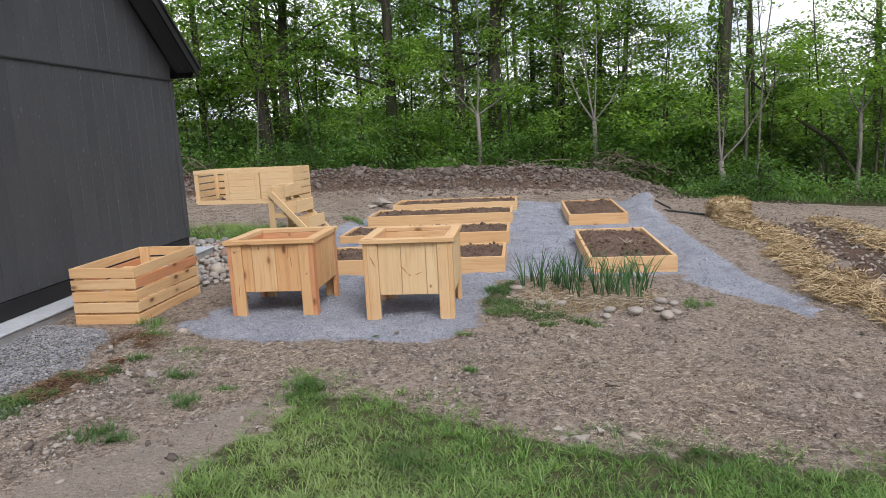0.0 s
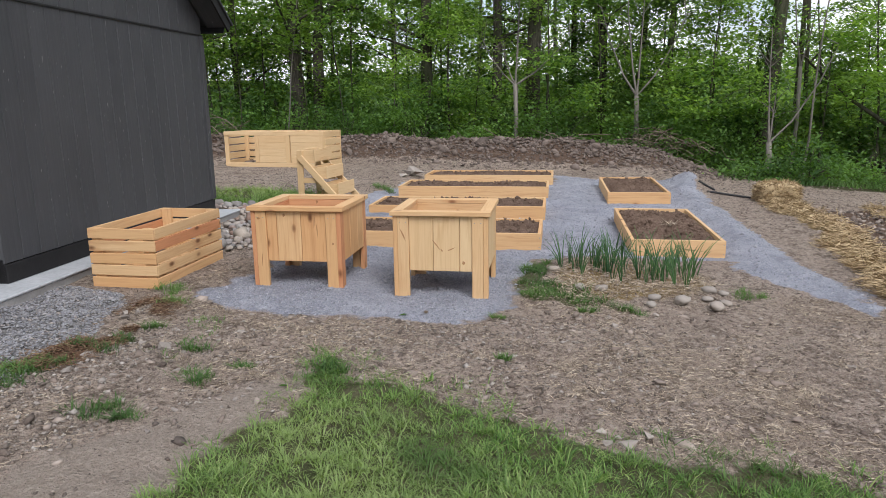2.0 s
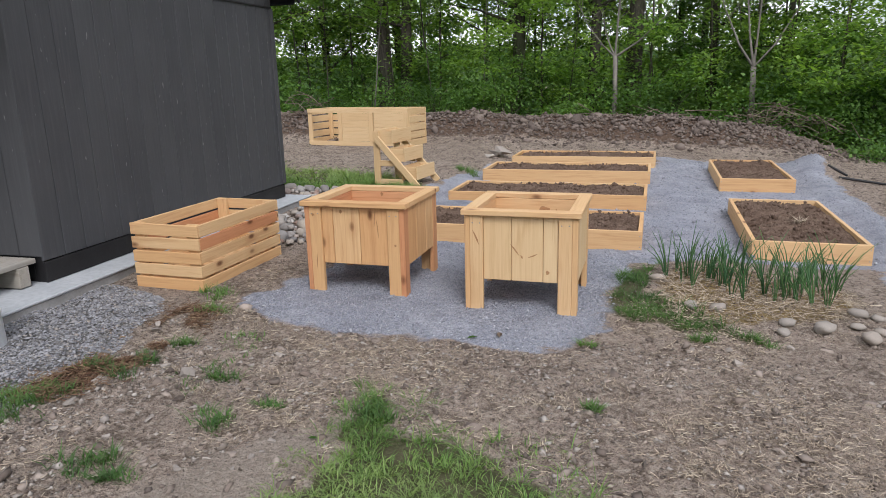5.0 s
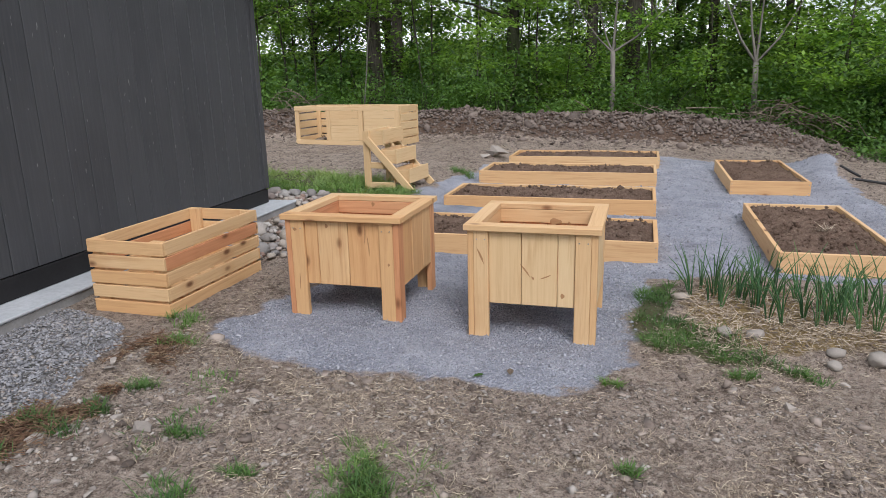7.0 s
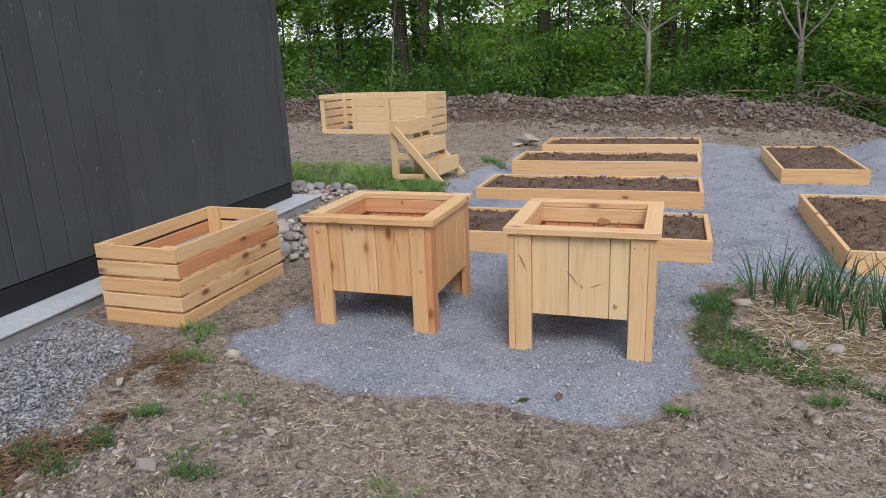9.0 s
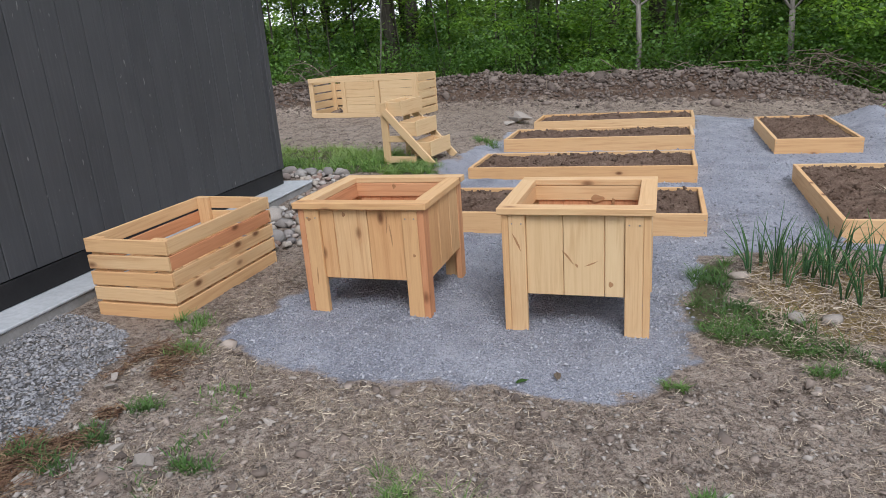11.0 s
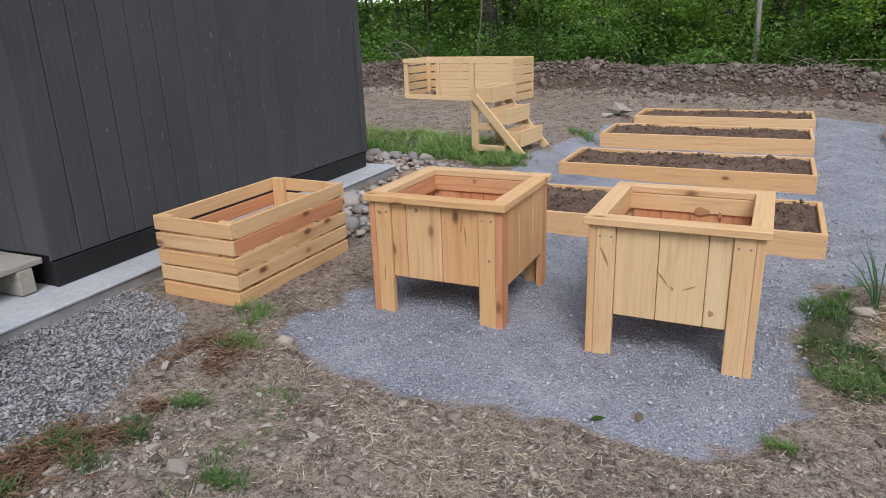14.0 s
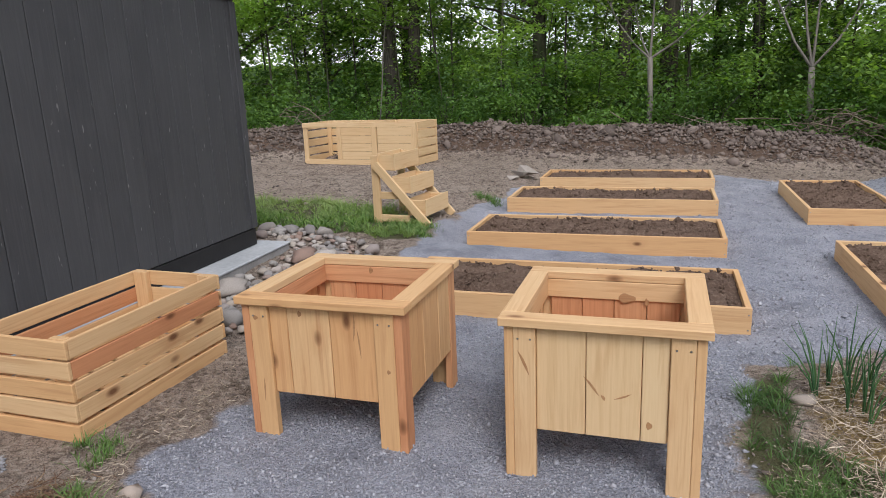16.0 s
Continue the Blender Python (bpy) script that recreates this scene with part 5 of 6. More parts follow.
def lawn():
    rng = np.random.default_rng(31)
    x, y = scatter(LAWN, 1350, rng, (-1.6, 4.2, 1.5, 4.25), 0.55)
    keep = rng.random(len(x)) < np.clip((fbm(x, y, 2.6, 3, 41) - 0.30) * 4.5, 0.5, 1)
    x, y = x[keep], y[keep]
    v, q = clumps(x, y, 11, 0.037, 0.0023, rng, 0.9)
    stuff("lawn_grass", v, q, M_GRASS, "tufted green lawn grass with worn edges", "grass")
    # thin grass past the lawn's worn edge
    n = 900
    x, y = rng.uniform(-0.9, 4.2, n), rng.uniform(3.0, 4.3, n)
    keep = (inside(x, y, LAWN, 0.45, 0.6) > 0.3) & (inside(x, y, LAWN, 0.12, 0.55) < 0.5)
    v, q = clumps(x[keep], y[keep], 9, 0.045, 0.0024, rng, 1.1)
    stuff("edge_tufts", v, q, M_GRASS, "thin grass creeping from the lawn's edge", "grass")
    n = 420
    x, y = rng.uniform(-2.1, -1.2, n), rng.uniform(2.5, 3.75, n)
    keep = fbm(x, y, 2.4, 3, 23) > 0.57
    v, q = clumps(x[keep], y[keep], 12, 0.045, 0.0028, rng, 1.0)
    stuff("side_tufts", v, q, M_WEED, "patchy green grass beside the worn path", "grass")
    x, y = scatter(LAWN, 110, rng, (-8, 9, -6, 1.4))
    v, q = blades(x, y, 0.08, 0.006, rng, 0.8)
    stuff("rear_grass", v, q, M_GRASS, "short green lawn grass", "grass")
    x, y = scatter(BACKLAWN, 420, rng, (-6.4, -1.9, 9.0, 11.4), 0.5, 0.2)
    keep = rng.random(len(x)) < np.clip((fbm(x, y, 4.0, 3, 47) - 0.32) * 3.5, 0.05, 1)
    x, y = x[keep], y[keep]
    v, q = clumps(x, y, 9, 0.075, 0.0038, rng, 0.9)
    stuff("shed_grass", v, q, M_GRASS, "rough green grass behind the shed", "grass")
    x, y = scatter(ONIONGRASS, 900, rng, (0.3, 1.7, 5.3, 7.4), 0.25, 0.12)
    keep = rng.random(len(x)) < np.clip((fbm(x, y, 6.0, 3, 45) - 0.32) * 3.5, 0.05, 1)
    x, y = x[keep], y[keep]
    v, q = clumps(x, y, 10, 0.045, 0.0024, rng, 1.0)
    stuff("border_grass", v, q, M_WEED, "green grass round the onion patch", "grass")
    # weeds in the bare soil
    n = 9000
    x, y = rng.uniform(-2.3, -1.3, n), rng.uniform(1.6, 4.7, n)
    keep = (fbm(x, y, 1.6, 4, 21) > 0.64 + 0.10 * rng.random(n)) & (inside(x, y, PALE) < 0.3) & (inside(x, y, LAWN) < 0.3) & (inside(x, y, APRON) < 0.3)
    v, q = blades(x[keep], y[keep], 0.036, 0.0036, rng, 1.2)
    stuff("sparse_weeds", v, q, M_WEED, "sparse green weeds in bare soil", "weeds")
    # undergrowth at the wood's edge
    x = rng.uniform(-16, 18, 30000)
    y = np.where(x < 4.6, rng.uniform(18.1, 20.0, 30000), rng.uniform(15.7, 17.6, 30000) - 0.13 * (x - 5))
    keep = rng.random(len(x)) < np.clip((fbm(x, y, 1.2, 3, 49) - 0.47) * 3.5, 0.02, 1)
    x, y = x[keep], y[keep]
    v, q = blades(x, y, 0.13, 0.008, rng, 1.2)
    stuff("edge_grass", v, q, M_WEED, "tall green grass and weeds at the wood's edge", "weeds")


lawn()

TUFTS = [(-2.10, 5.31, 0.085), (-1.89, 4.94, 0.07), (-1.73, 4.43, 0.055), (-1.79, 4.20, 0.06), (-1.87, 4.01, 0.085), (-1.23, 4.12, 0.05), (-1.94, 3.54, 0.10),
         (-1.90, 3.73, 0.06), (-0.40, 4.02, 0.09), (-2.0, 11.7, 0.15), (-2.15, 9.55, 0.15), (1.45, 5.6, 0.06), (2.42, 6.3, 0.08), (0.50, 5.18, 0.03), (-0.85, 3.95, 0.05),
         (-1.05, 3.75, 0.07), (-1.35, 3.30, 0.08), (-1.15, 3.22, 0.05), (1.15, 5.42, 0.05), (0.57, 4.40, 0.04)]


def tufts():
    rng = np.random.default_rng(61)
    for x, y, r in TUFTS:
        n = int(90 + 1500 * r)
        k = rng.integers(0, 5, n)
        ox, oy = rng.normal(0, r * 0.8, 5), rng.normal(0, r * 0.6, 5)
        px, py = x + ox[k] + rng.normal(0, r * 0.36, n), y + oy[k] + rng.normal(0, r * 0.30, n)
        v, q = blades(px, py, 0.026 + 0.34 * r, 0.0030, rng, 1.35)
        v -= np.array([x, y, gz(x, y)])
        t = new("grass_tuft", np_mesh("grass_tuft", v, q, M_WEED))
        t.location = (x, y, gz(x, y))
        tagged(t, "small tuft of green grass in bare soil", "grass", "grass tufts")
    spots = [(1.0, 4.42), (0.05, 4.5), (0.62, 4.7), (0.9, 4.85), (1.05, 4.05), (-0.8, 4.6), (0.3, 4.35)]
    spots += [(rng.uniform(-1.7, 2.9), rng.uniform(3.75, 4.9)) for _ in range(26)]
    vs, qs, base = [], [], 0
    for x, y in spots:
        n = int(rng.integers(50, 150))
        px, py = x + rng.normal(0, 0.060, n), y + rng.normal(0, 0.045, n)
        v, q = blades(px, py, 0.030, 0.0017, rng, 1.9)
        vs.append(v)
        qs.append(q + base)
        base += len(v)
    stuff("dead_grass", np.concatenate(vs), np.concatenate(qs), M_DRY, "matted dead grass tufts on bare soil", "dead grass")


tufts()

OCTA_V = np.array([(1, 0, 0), (-1, 0, 0), (0, 1, 0), (0, -1, 0), (0, 0, 1), (0, 0, -1)], dtype=float)
OCTA_F = np.array([(0, 2, 4), (2, 1, 4), (1, 3, 4), (3, 0, 4), (2, 0, 5), (1, 2, 5), (3, 1, 5), (0, 3, 5)])


def ico_arrays(level=1):
    bm = bmesh.new()
    bmesh.ops.create_icosphere(bm, subdivisions=level, radius=1.0)
    bm.verts.ensure_lookup_table()
    v = np.array([p.co[:] for p in bm.verts])
    f = np.array([[q.index for q in t.verts] for t in bm.faces])
    bm.free()
    return v, f


def pebbles(x, y, size, rng, sink=0.35, flat=0.6, jag=0.25, level=1):
    """Small broken stones lying on the ground, as arrays."""
    bv, bf = ico_arrays(level) if level else (OCTA_V, OCTA_F)
    n, m = len(x), len(bv)
    s = size * np.exp(rng.normal(0, 0.35, n))
    sc = np.stack([s * rng.uniform(0.7, 1.3, n), s * rng.uniform(0.6, 1.1, n), s * flat * rng.uniform(0.6, 1.2, n)], -1)
    v = bv[None] * (1 + jag * rng.normal(0, 1, (n, m, 1))) * sc[:, None, :]
    a, tl = rng.uniform(0, 2 * np.pi, n), rng.normal(0, 0.25, n)
    ca, sa = np.cos(a)[:, None], np.sin(a)[:, None]
    v[..., 2] += v[..., 0] * tl[:, None]
    vx = v[..., 0] * ca - v[..., 1] * sa
    vy = v[..., 0] * sa + v[..., 1] * ca
    v[..., 0], v[..., 1] = vx + x[:, None], vy + y[:, None]
    v[..., 2] += (ground_height(x, y) + sc[:, 2] * (1 - 2 * sink))[:, None]
    f = (bf[None] + (np.arange(n) * m)[:, None, None]).reshape(-1, 3)
    return v.reshape(-1, 3), f


def loose_stones():
    rng = np.random.default_rng(71)
    x, y = scatter(STONE, 7400, rng, (-3.2, -1.85, 2.2, 5.35), 0.25, 0.12, 0.42)
    keep = x < -2.0 + 0.1 * rng.normal(0, 1, len(x)) + 0.12
    v, f = pebbles(x[keep], y[keep], 0.0080, rng, 0.3, 0.5, 0.30, 0)
    stuff("crushed_gravel", v, f, M_CRUSH, "coarse grey crushed gravel beside the slab", "gravel")
    x, y = scatter(APRON, 4200, rng, (-2.0, 0.8, 4.7, 7.3), 0.28, 0.1, 0.6)
    v, f = pebbles(x, y, 0.0050, rng, 0.25, 0.8, 0.35, 0)
    stuff("gravel_fines", v, f, M_FINES, "fine blue-grey gravel round the planters", "gravel")
    x, y = scatter(APRON, 620, rng, (0.4, 3.7, 6.0, 14.8), 0.28, 0.1, 0.4)
    v, f = pebbles(x, y, 0.0075, rng, 0.25, 0.8, 0.35, 0)
    stuff("path_gravel", v, f, M_FINES, "fine blue-grey gravel on the garden path", "gravel")
    n = 36000
    x, y = rng.uniform(-2.3, 4.0, n), rng.uniform(2.2, 7.4, n)
    keep = (inside(x, y, APRON) < 0.4) & (inside(x, y, LAWN) < 0.6) & (rng.random(n) < (0.30 + 0.70 * fbm(x, y, 1.5, 3, 15)) * (1 - 0.75 * inside(x, y, PALE)))
    v, f = pebbles(x[keep], y[keep], 0.0056, rng, 0.3, 0.7, 0.5, 0)
    stuff("soil_crumbs", v, f, M_CLOD, "loose crumbs of dry brown soil", "soil")
    n = 1500
    x, y = rng.uniform(-2.2, 3.6, n), rng.uniform(2.6, 6.9, n)
    keep = (inside(x, y, APRON) < 0.4) & (inside(x, y, LAWN) < 0.5)
    keep &= rng.random(n) < 0.6
    v, f = pebbles(x[keep], y[keep], 0.0105, rng, 0.35, 0.6, 0.42)
    stuff("field_pebbles", v, f, M_CLOD, "scattered pebbles in bare soil", "pebbles")
    n = 9500
    x, y = -2.0 + 3.6 * rng.random(n) ** 1.5, rng.uniform(2.9, 5.2, n)
    keep = (inside(x, y, APRON) < 0.4) & (inside(x, y, LAWN) < 0.4) & (inside(x, y, PALE) < 0.5) & (fbm(x, y, 2.2, 3, 33) > 0.42)
    v, f = pebbles(x[keep], y[keep], 0.0088, rng, 0.3, 0.55, 0.35, 0)
    stuff("soil_stones", v, f, M_SCREE, "small broken stones strewn in brown soil", "stones")
    n = 9000
    x, y = rng.uniform(-9, 4.6, n), rng.normal(17.05, 0.45, n)
    v, f = pebbles(x, y, 0.030, rng, 0.3, 0.75, 0.38, 0)
    x, y = rng.uniform(-9, 4.4, 420), rng.normal(16.95, 0.38, 420)
    v2, f2 = pebbles(x, y, 0.062, rng, 0.4, 0.7, 0.28, 1)
    f = np.concatenate([f, f2 + len(v)])
    v = np.concatenate([v, v2])
    stuff("berm_clods", v, f, M_BANK, "rough clods of turned earth on the bank", "soil")
    n = 9000
    x, y = rng.uniform(-8, 7, n), rng.uniform(9.6, 16.6, n)
    keep = (inside(x, y, APRON) < 0.4)
    v, f = pebbles(x[keep], y[keep], 0.013, rng, 0.3, 0.65, 0.3, 0)
    stuff("yard_pebbles", v, f, M_CLOD, "scattered clods on the bare yard", "soil")
    n = 520
    x, y = rng.uniform(-2.0, 3.8, n), rng.uniform(3.0, 5.6, n)
    keep = (inside(x, y, APRON) < 0.35) & (inside(x, y, LAWN) < 0.4) & (x + 0.5 * fbm(x, y, 2.0, 2, 12) > -1.6)
    v, f = pebbles(x[keep], y[keep], 0.019, rng, 0.42, 0.6, 0.5)
    stuff("dirt_clods", v, f, M_CLOD, "dry lumps of bare earth", "soil")
    x, y = scatter(TILLED, 120, rng, (3.4, 6, 4.5, 12.2), 0.6, 0.4, 0.35)
    v, f = pebbles(x, y, 0.025, rng, 0.3, 0.75)
    stuff("tilled_clods", v, f, M_CLOD, "crumbly clods of tilled soil", "soil")


loose_stones()


def stalks(x, y, length, width, rng, lift=0.02, up=0.25):
    """Dry stalks lying about, as thin crossed strips."""
    n = len(x)
    z = ground_height(x, y) + rng.random(n) * lift + 0.003
    a = rng.uniform(0, 2 * np.pi, n)
    ln = length * rng.uniform(0.4, 1.4, n)
    rise = rng.normal(0, up, n)
    d = np.stack([np.cos(a), np.sin(a), rise], -1) * (ln / 2)[:, None]
    bow = np.stack([-np.sin(a), np.cos(a), np.abs(rng.normal(0, 0.4, n))], -1) * (ln * 0.10 * rng.normal(0, 1, n))[:, None]
    w = np.stack([-np.sin(a), np.cos(a), 0.8 * np.ones(n)], -1) * (width / 2 * rng.uniform(0.6, 1.4, n))[:, None]
    c = np.stack([x, y, z], -1)
    v = np.stack([c - d - w, c - d + w, c + bow + w, c + bow - w, c + d + w, c + d - w], 1).reshape(-1, 3)
    i = np.arange(n)[:, None] * 6
    q = np.concatenate([i + np.array([[0, 1, 2, 3]]), i + np.array([[3, 2, 4, 5]])], 0)
    return v, q


def straw_cover():
    rng = np.random.default_rng(81)
    for poly, box, lab in ((STRAW1, (3.5, 5.2, 4.5, 12.4), "loose golden straw mulch in a row"), (STRAW2, (5.2, 6.6, 5, 12.3), "loose golden straw mulch in a far row")):
        x, y = scatter(poly, 1500, rng, box, 0.9, 0.3, 0.45)
        v, q = stalks(x, y, 0.17, 0.005, rng, 0.07, 0.35)
        stuff("straw_mulch", v, q, M_STRAW, lab, "straw")
    n = 135000
    x, y = rng.uniform(-2.2, 3.9, n), rng.uniform(2.3, 6.4, n)
    keep = (inside(x, y, APRON) < 0.35) & (inside(x, y, LAWN) < 0.5) & (fbm(x, y, 1.6, 3, 51) + 0.12 * rng.normal(0, 1, n) > 0.50) & (x > -2.05) & (inside(x, y, PALE, 0.2, 0.3) < 0.4)
    v, q = stalks(x[keep], y[keep], 0.034, 0.0015, rng, 0.012, 0.22)
    stuff("dry_thatch", v, q, M_DRY, "short dead grass stalks strewn over bare soil", "dead grass")
    x, y = scatter(ONIONBED, 2600, rng, (0.6, 2.4, 5.5, 7.4), 0.3, 0.2, 0.4)
    v, q = stalks(x, y, 0.09, 0.0022, rng, 0.03, 0.3)
    stuff("onion_mulch", v, q, M_DRY, "pale dry straw mulch under the onions", "straw")
    n = 11000
    u = rng.random(n)
    y = 3.3 + 1.65 * u + rng.normal(0, 0.08, n)
    x = -2.0 + 0.10 * np.sin((y - 3.6) * 2.2) + rng.normal(0, 0.085, n)
    keep = fbm(x, y, 3.5, 3, 57) > 0.47
    v, q = stalks(x[keep], y[keep], 0.042, 0.0026, rng, 0.022, 0.3)
    stuff("dead_clippings", v, q, M_RUST, "rust-brown dead plant clippings along the gravel edge", "dead leaves")
    n = 700
    x, y = rng.uniform(-9, 5, n), rng.normal(17.0, 0.5, n)
    v, q = stalks(x, y, 0.22, 0.008, rng, 0.08, 0.5)
    stuff("bank_roots", v, q, M_STEM, "roots and twigs mixed into the earth bank", "debris")


straw_cover()


# ---- rocks ----
def rock_mesh(seed, squash, material, level=2, rough=0.22, smooth=True):
    v, f = ico_arrays(level)
    nz = np.array([noise.noise(Vector(p) * 1.3 + Vector((seed * 3.1, 0, 0))) for p in v])
    n2 = np.array([noise.noise(Vector(p) * 3.1 + Vector((0, seed * 2.7, 0))) for p in v])
    v = v * (1 + rough * nz + 0.3 * rough * n2)[:, None] * np.array([1.0, 0.78, squash])
    return np_mesh("rock", v, f, material, smooth)


def shard_mesh(seed, squash, material):
    """A broken, angular stone: the hull of a few points in a flattened box."""
    rng = np.random.default_rng(seed)
    bm = bmesh.new()
    for p in rng.uniform(-1, 1, (14, 3)):
        p = p / max(1.0, np.linalg.norm(p) ** 0.7)
        bm.verts.new((p[0], p[1] * 0.72, p[2] * squash))
    res = bmesh.ops.convex_hull(bm, input=bm.verts[:])
    bmesh.ops.delete(bm, geom=list({g for g in res["geom_interior"] + res["geom_unused"] if isinstance(g, bmesh.types.BMVert)}), context='VERTS')
    bmesh.ops.recalc_face_normals(bm, faces=bm.faces)
    mesh = bpy.data.meshes.new("rock")
    bm.to_mesh(mesh)
    bm.free()
    mesh.materials.append(material)
    return mesh


RIVER = [rock_mesh(i, 0.50 + 0.09 * (i % 3), M_RIVER, 2, 0.62) for i in range(6)]
FIELD = [rock_mesh(20 + i, 0.46, M_FIELD, 2, 0.5) for i in range(4)]
CHIP = [shard_mesh(70 + i, 0.5, M_CHIP) for i in range(6)]
SLABROCK = shard_mesh(83, 0.40, M_CHIP)
FLAT = [shard_mesh(40 + i, 0.26, M_CHIP) for i in range(3)]


def rock(mesh, x, y, r, rz, name, label, group, sink=0.3, lift=0.0, tilt=0.0, flat=0.6):
    ob = new(name, mesh)
    ob.matrix_basis = pose(x, y, gz(x, y) + r * flat * (1 - 2 * sink) + lift, tilt, tilt * 0.6, rz) @ Matrix.Scale(r, 4)
    return tagged(ob, label, "rock", group)


def rocks():
    rng = np.random.default_rng(91)
    spots = []
    region = [(-3.02, 6.7), (-2.5, 6.5), (-2.0, 6.8), (-1.95, 7.4), (-2.1, 8.2), (-2.35, 8.9), (-2.75, 9.2), (-3.7, 9.5), (-4.2, 9.2), (-3.3, 8.95), (-3.02, 8.5)]
    tries = 0
    while len(spots) < 298 and tries < 30000:
        tries += 1
        x, y = rng.uniform(-4.2, -2.0), rng.uniform(6.6, 9.5)
        if inside(np.array([x]), np.array([y]), region, 0.05, 0.15)[0] < 0.5:
            continue
        r = rng.uniform(0.024, 0.050) if rng.random() < 0.80 else rng.uniform(0.055, 0.125)
        if all((x - a) ** 2 + (y - b) ** 2 > (0.70 * (r + c)) ** 2 for a, b, c in spots):
            spots.append((x, y, r))
    for i, (x, y, r) in enumerate(spots):
        rock(RIVER[i % 6], x, y, r, rng.uniform(0, 360), "river_rock", "rounded river rock in a bed beside the shed", "river rocks", 0.15, rng.uniform(0, 0.02), rng.uniform(-15, 15))
    for i, (x, y, r, lift) in enumerate([(1.65, 5.89, 0.058, 0), (1.61, 5.74, 0.050, 0), (1.86, 5.86, 0.082, 0), (2.13, 6.23, 0.066, 0.015), (2.24, 6.22, 0.048, 0), (2.11, 5.82, 0.072, 0),
                                         (2.22, 6.01, 0.055, 0), (2.07, 5.98, 0.046, 0.01), (0.87, 6.66, 0.058, 0), (1.08, 5.98, 0.055, 0), (1.25, 6.00, 0.060, 0)]):
        rock(FIELD[i % 4], x, y, r, rng.uniform(0, 360), "field_stone", "smooth tan field stone edging the onion patch", "onion patch stones", 0.2, lift, 0, 0.5)
    for i, (x, y, r) in enumerate([(1.10, 3.60, 0.045), (1.23, 3.49, 0.070), (1.12, 3.47, 0.04), (1.31, 3.56, 0.055), (1.17, 3.55, 0.03)]):
        rock(FLAT[i % 3], x, y, r, rng.uniform(0, 360), "flat_stone", "pale flat stone set at the lawn's edge", "flat stones", 0.2, 0, 0, 0.22)
    rock(SLABROCK, -1.84, 13.75, 0.24, 30, "boulder", "pale flat boulder beside the last raised bed", "", 0.1, 0.07, 9, 0.22)
    rock(FLAT[0], -1.98, 13.62, 0.26, 140, "boulder", "pale flat slab under the boulder by the raised bed", "", 0.15, 0.0, 0, 0.22)
    rock(FLAT[2], -2.0, 13.35, 0.16, 80, "boulder", "small pale boulder beside the last raised bed", "", 0.1, 0.0, 5, 0.22)
    for x, y, r in ((-1.44, 4.09, 0.055), (-2.04, 4.61, 0.040), (-1.99, 4.54, 0.034), (-1.83, 3.91, 0.045), (-1.77, 3.67, 0.05), (-1.12, 4.46, 0.032), (-1.62, 4.16, 0.04), (1.29, 5.16, 0.045)):
        rock(CHIP[int(1000 * r) % 6], x, y, r, rng.uniform(0, 360), "loose_stone", "pale angular stone lying on bare soil", "loose stones", 0.3, 0, 8, 0.5)
    for i in range(120):
        x, y = -1.95 + 1.3 * rng.random() ** 1.4, rng.uniform(3.1, 4.9)
        rock(CHIP[i % 6], x, y, rng.uniform(0.010, 0.026), rng.uniform(0, 360), "loose_stone", "small angular stone lying on bare soil", "loose stones", 0.38, 0, 10, 0.5)
    for i in range(30):
        x, y = rng.uniform(0.9, 3.0), rng.uniform(4.2, 5.7)
        rock(CHIP[i % 6], x, y, rng.uniform(0.012, 0.036), rng.uniform(0, 360), "loose_stone", "small angular stone lying on bare soil", "loose stones", 0.38, 0, 10, 0.5)


rocks()


# ---- onion plants ----
def onion_mesh(seed):
    rng = np.random.default_rng(seed)
    bm = bmesh.new()
    for i in range(rng.integers(5, 8)):
        a = rng.uniform(0, 2 * math.pi)
        h = rng.uniform(0.22, 0.40)
        out = rng.uniform(0.03, 0.20)
        bend = rng.random() < 0.25
        dx, dy = math.cos(a), math.sin(a)
        pts = [(0.008 * dx, 0.008 * dy, -0.02), (out * 0.25 * dx, out * 0.25 * dy, h * 0.4), (out * 0.6 * dx, out * 0.6 * dy, h * 0.75),
               ((out * (1.9 if bend else 1.0)) * dx, (out * (1.9 if bend else 1.0)) * dy, h * (0.72 if bend else 1.0))]
        tube(bm, pts, [0.0048, 0.0046, 0.0032, 0.001], 5)
    mesh = bpy.data.meshes.new("onion_plant")
    bm.to_mesh(mesh)
    bm.free()
    mesh.materials.append(M_ONION)
    return mesh


ONIONS = [onion_mesh(700 + i) for i in range(6)]
ro = np.random.default_rng(95)
for row in range(5):
    for col in range(11):
        x = 0.95 + col * 0.098 + (0.07 if col > 5 else 0) + 0.02 * row + ro.normal(0, 0.035)
        y = 6.33 + row * 0.145 + ro.normal(0, 0.035)
        if (row == 0 and col < 4) or (row == 1 and col < 2) or ro.random() < 0.12:
            continue
        o = new("onion_plant", ONIONS[(row * 9 + col) % 6])
        o.matrix_basis = pose(x, y, gz(x, y), 0, 0, ro.uniform(0, 360)) @ Matrix.Scale(ro.uniform(0.8, 1.1), 4)
        tagged(o, "upright green onion plant in straw mulch", "onion", "onion plants")


# ---- bucket ----
def lathe(bm, profile, sides=40):
    rings = [[bm.verts.new((r * math.cos(2 * math.pi * j / sides), r * math.sin(2 * math.pi * j / sides), z)) for j in range(sides)] for r, z in profile]
    for a, b in zip(rings, rings[1:]):
        for j in range(sides):
            f = bm.faces.new((a[j], a[(j + 1) % sides], b[(j + 1) % sides], b[j]))
            f.smooth = True
    return rings


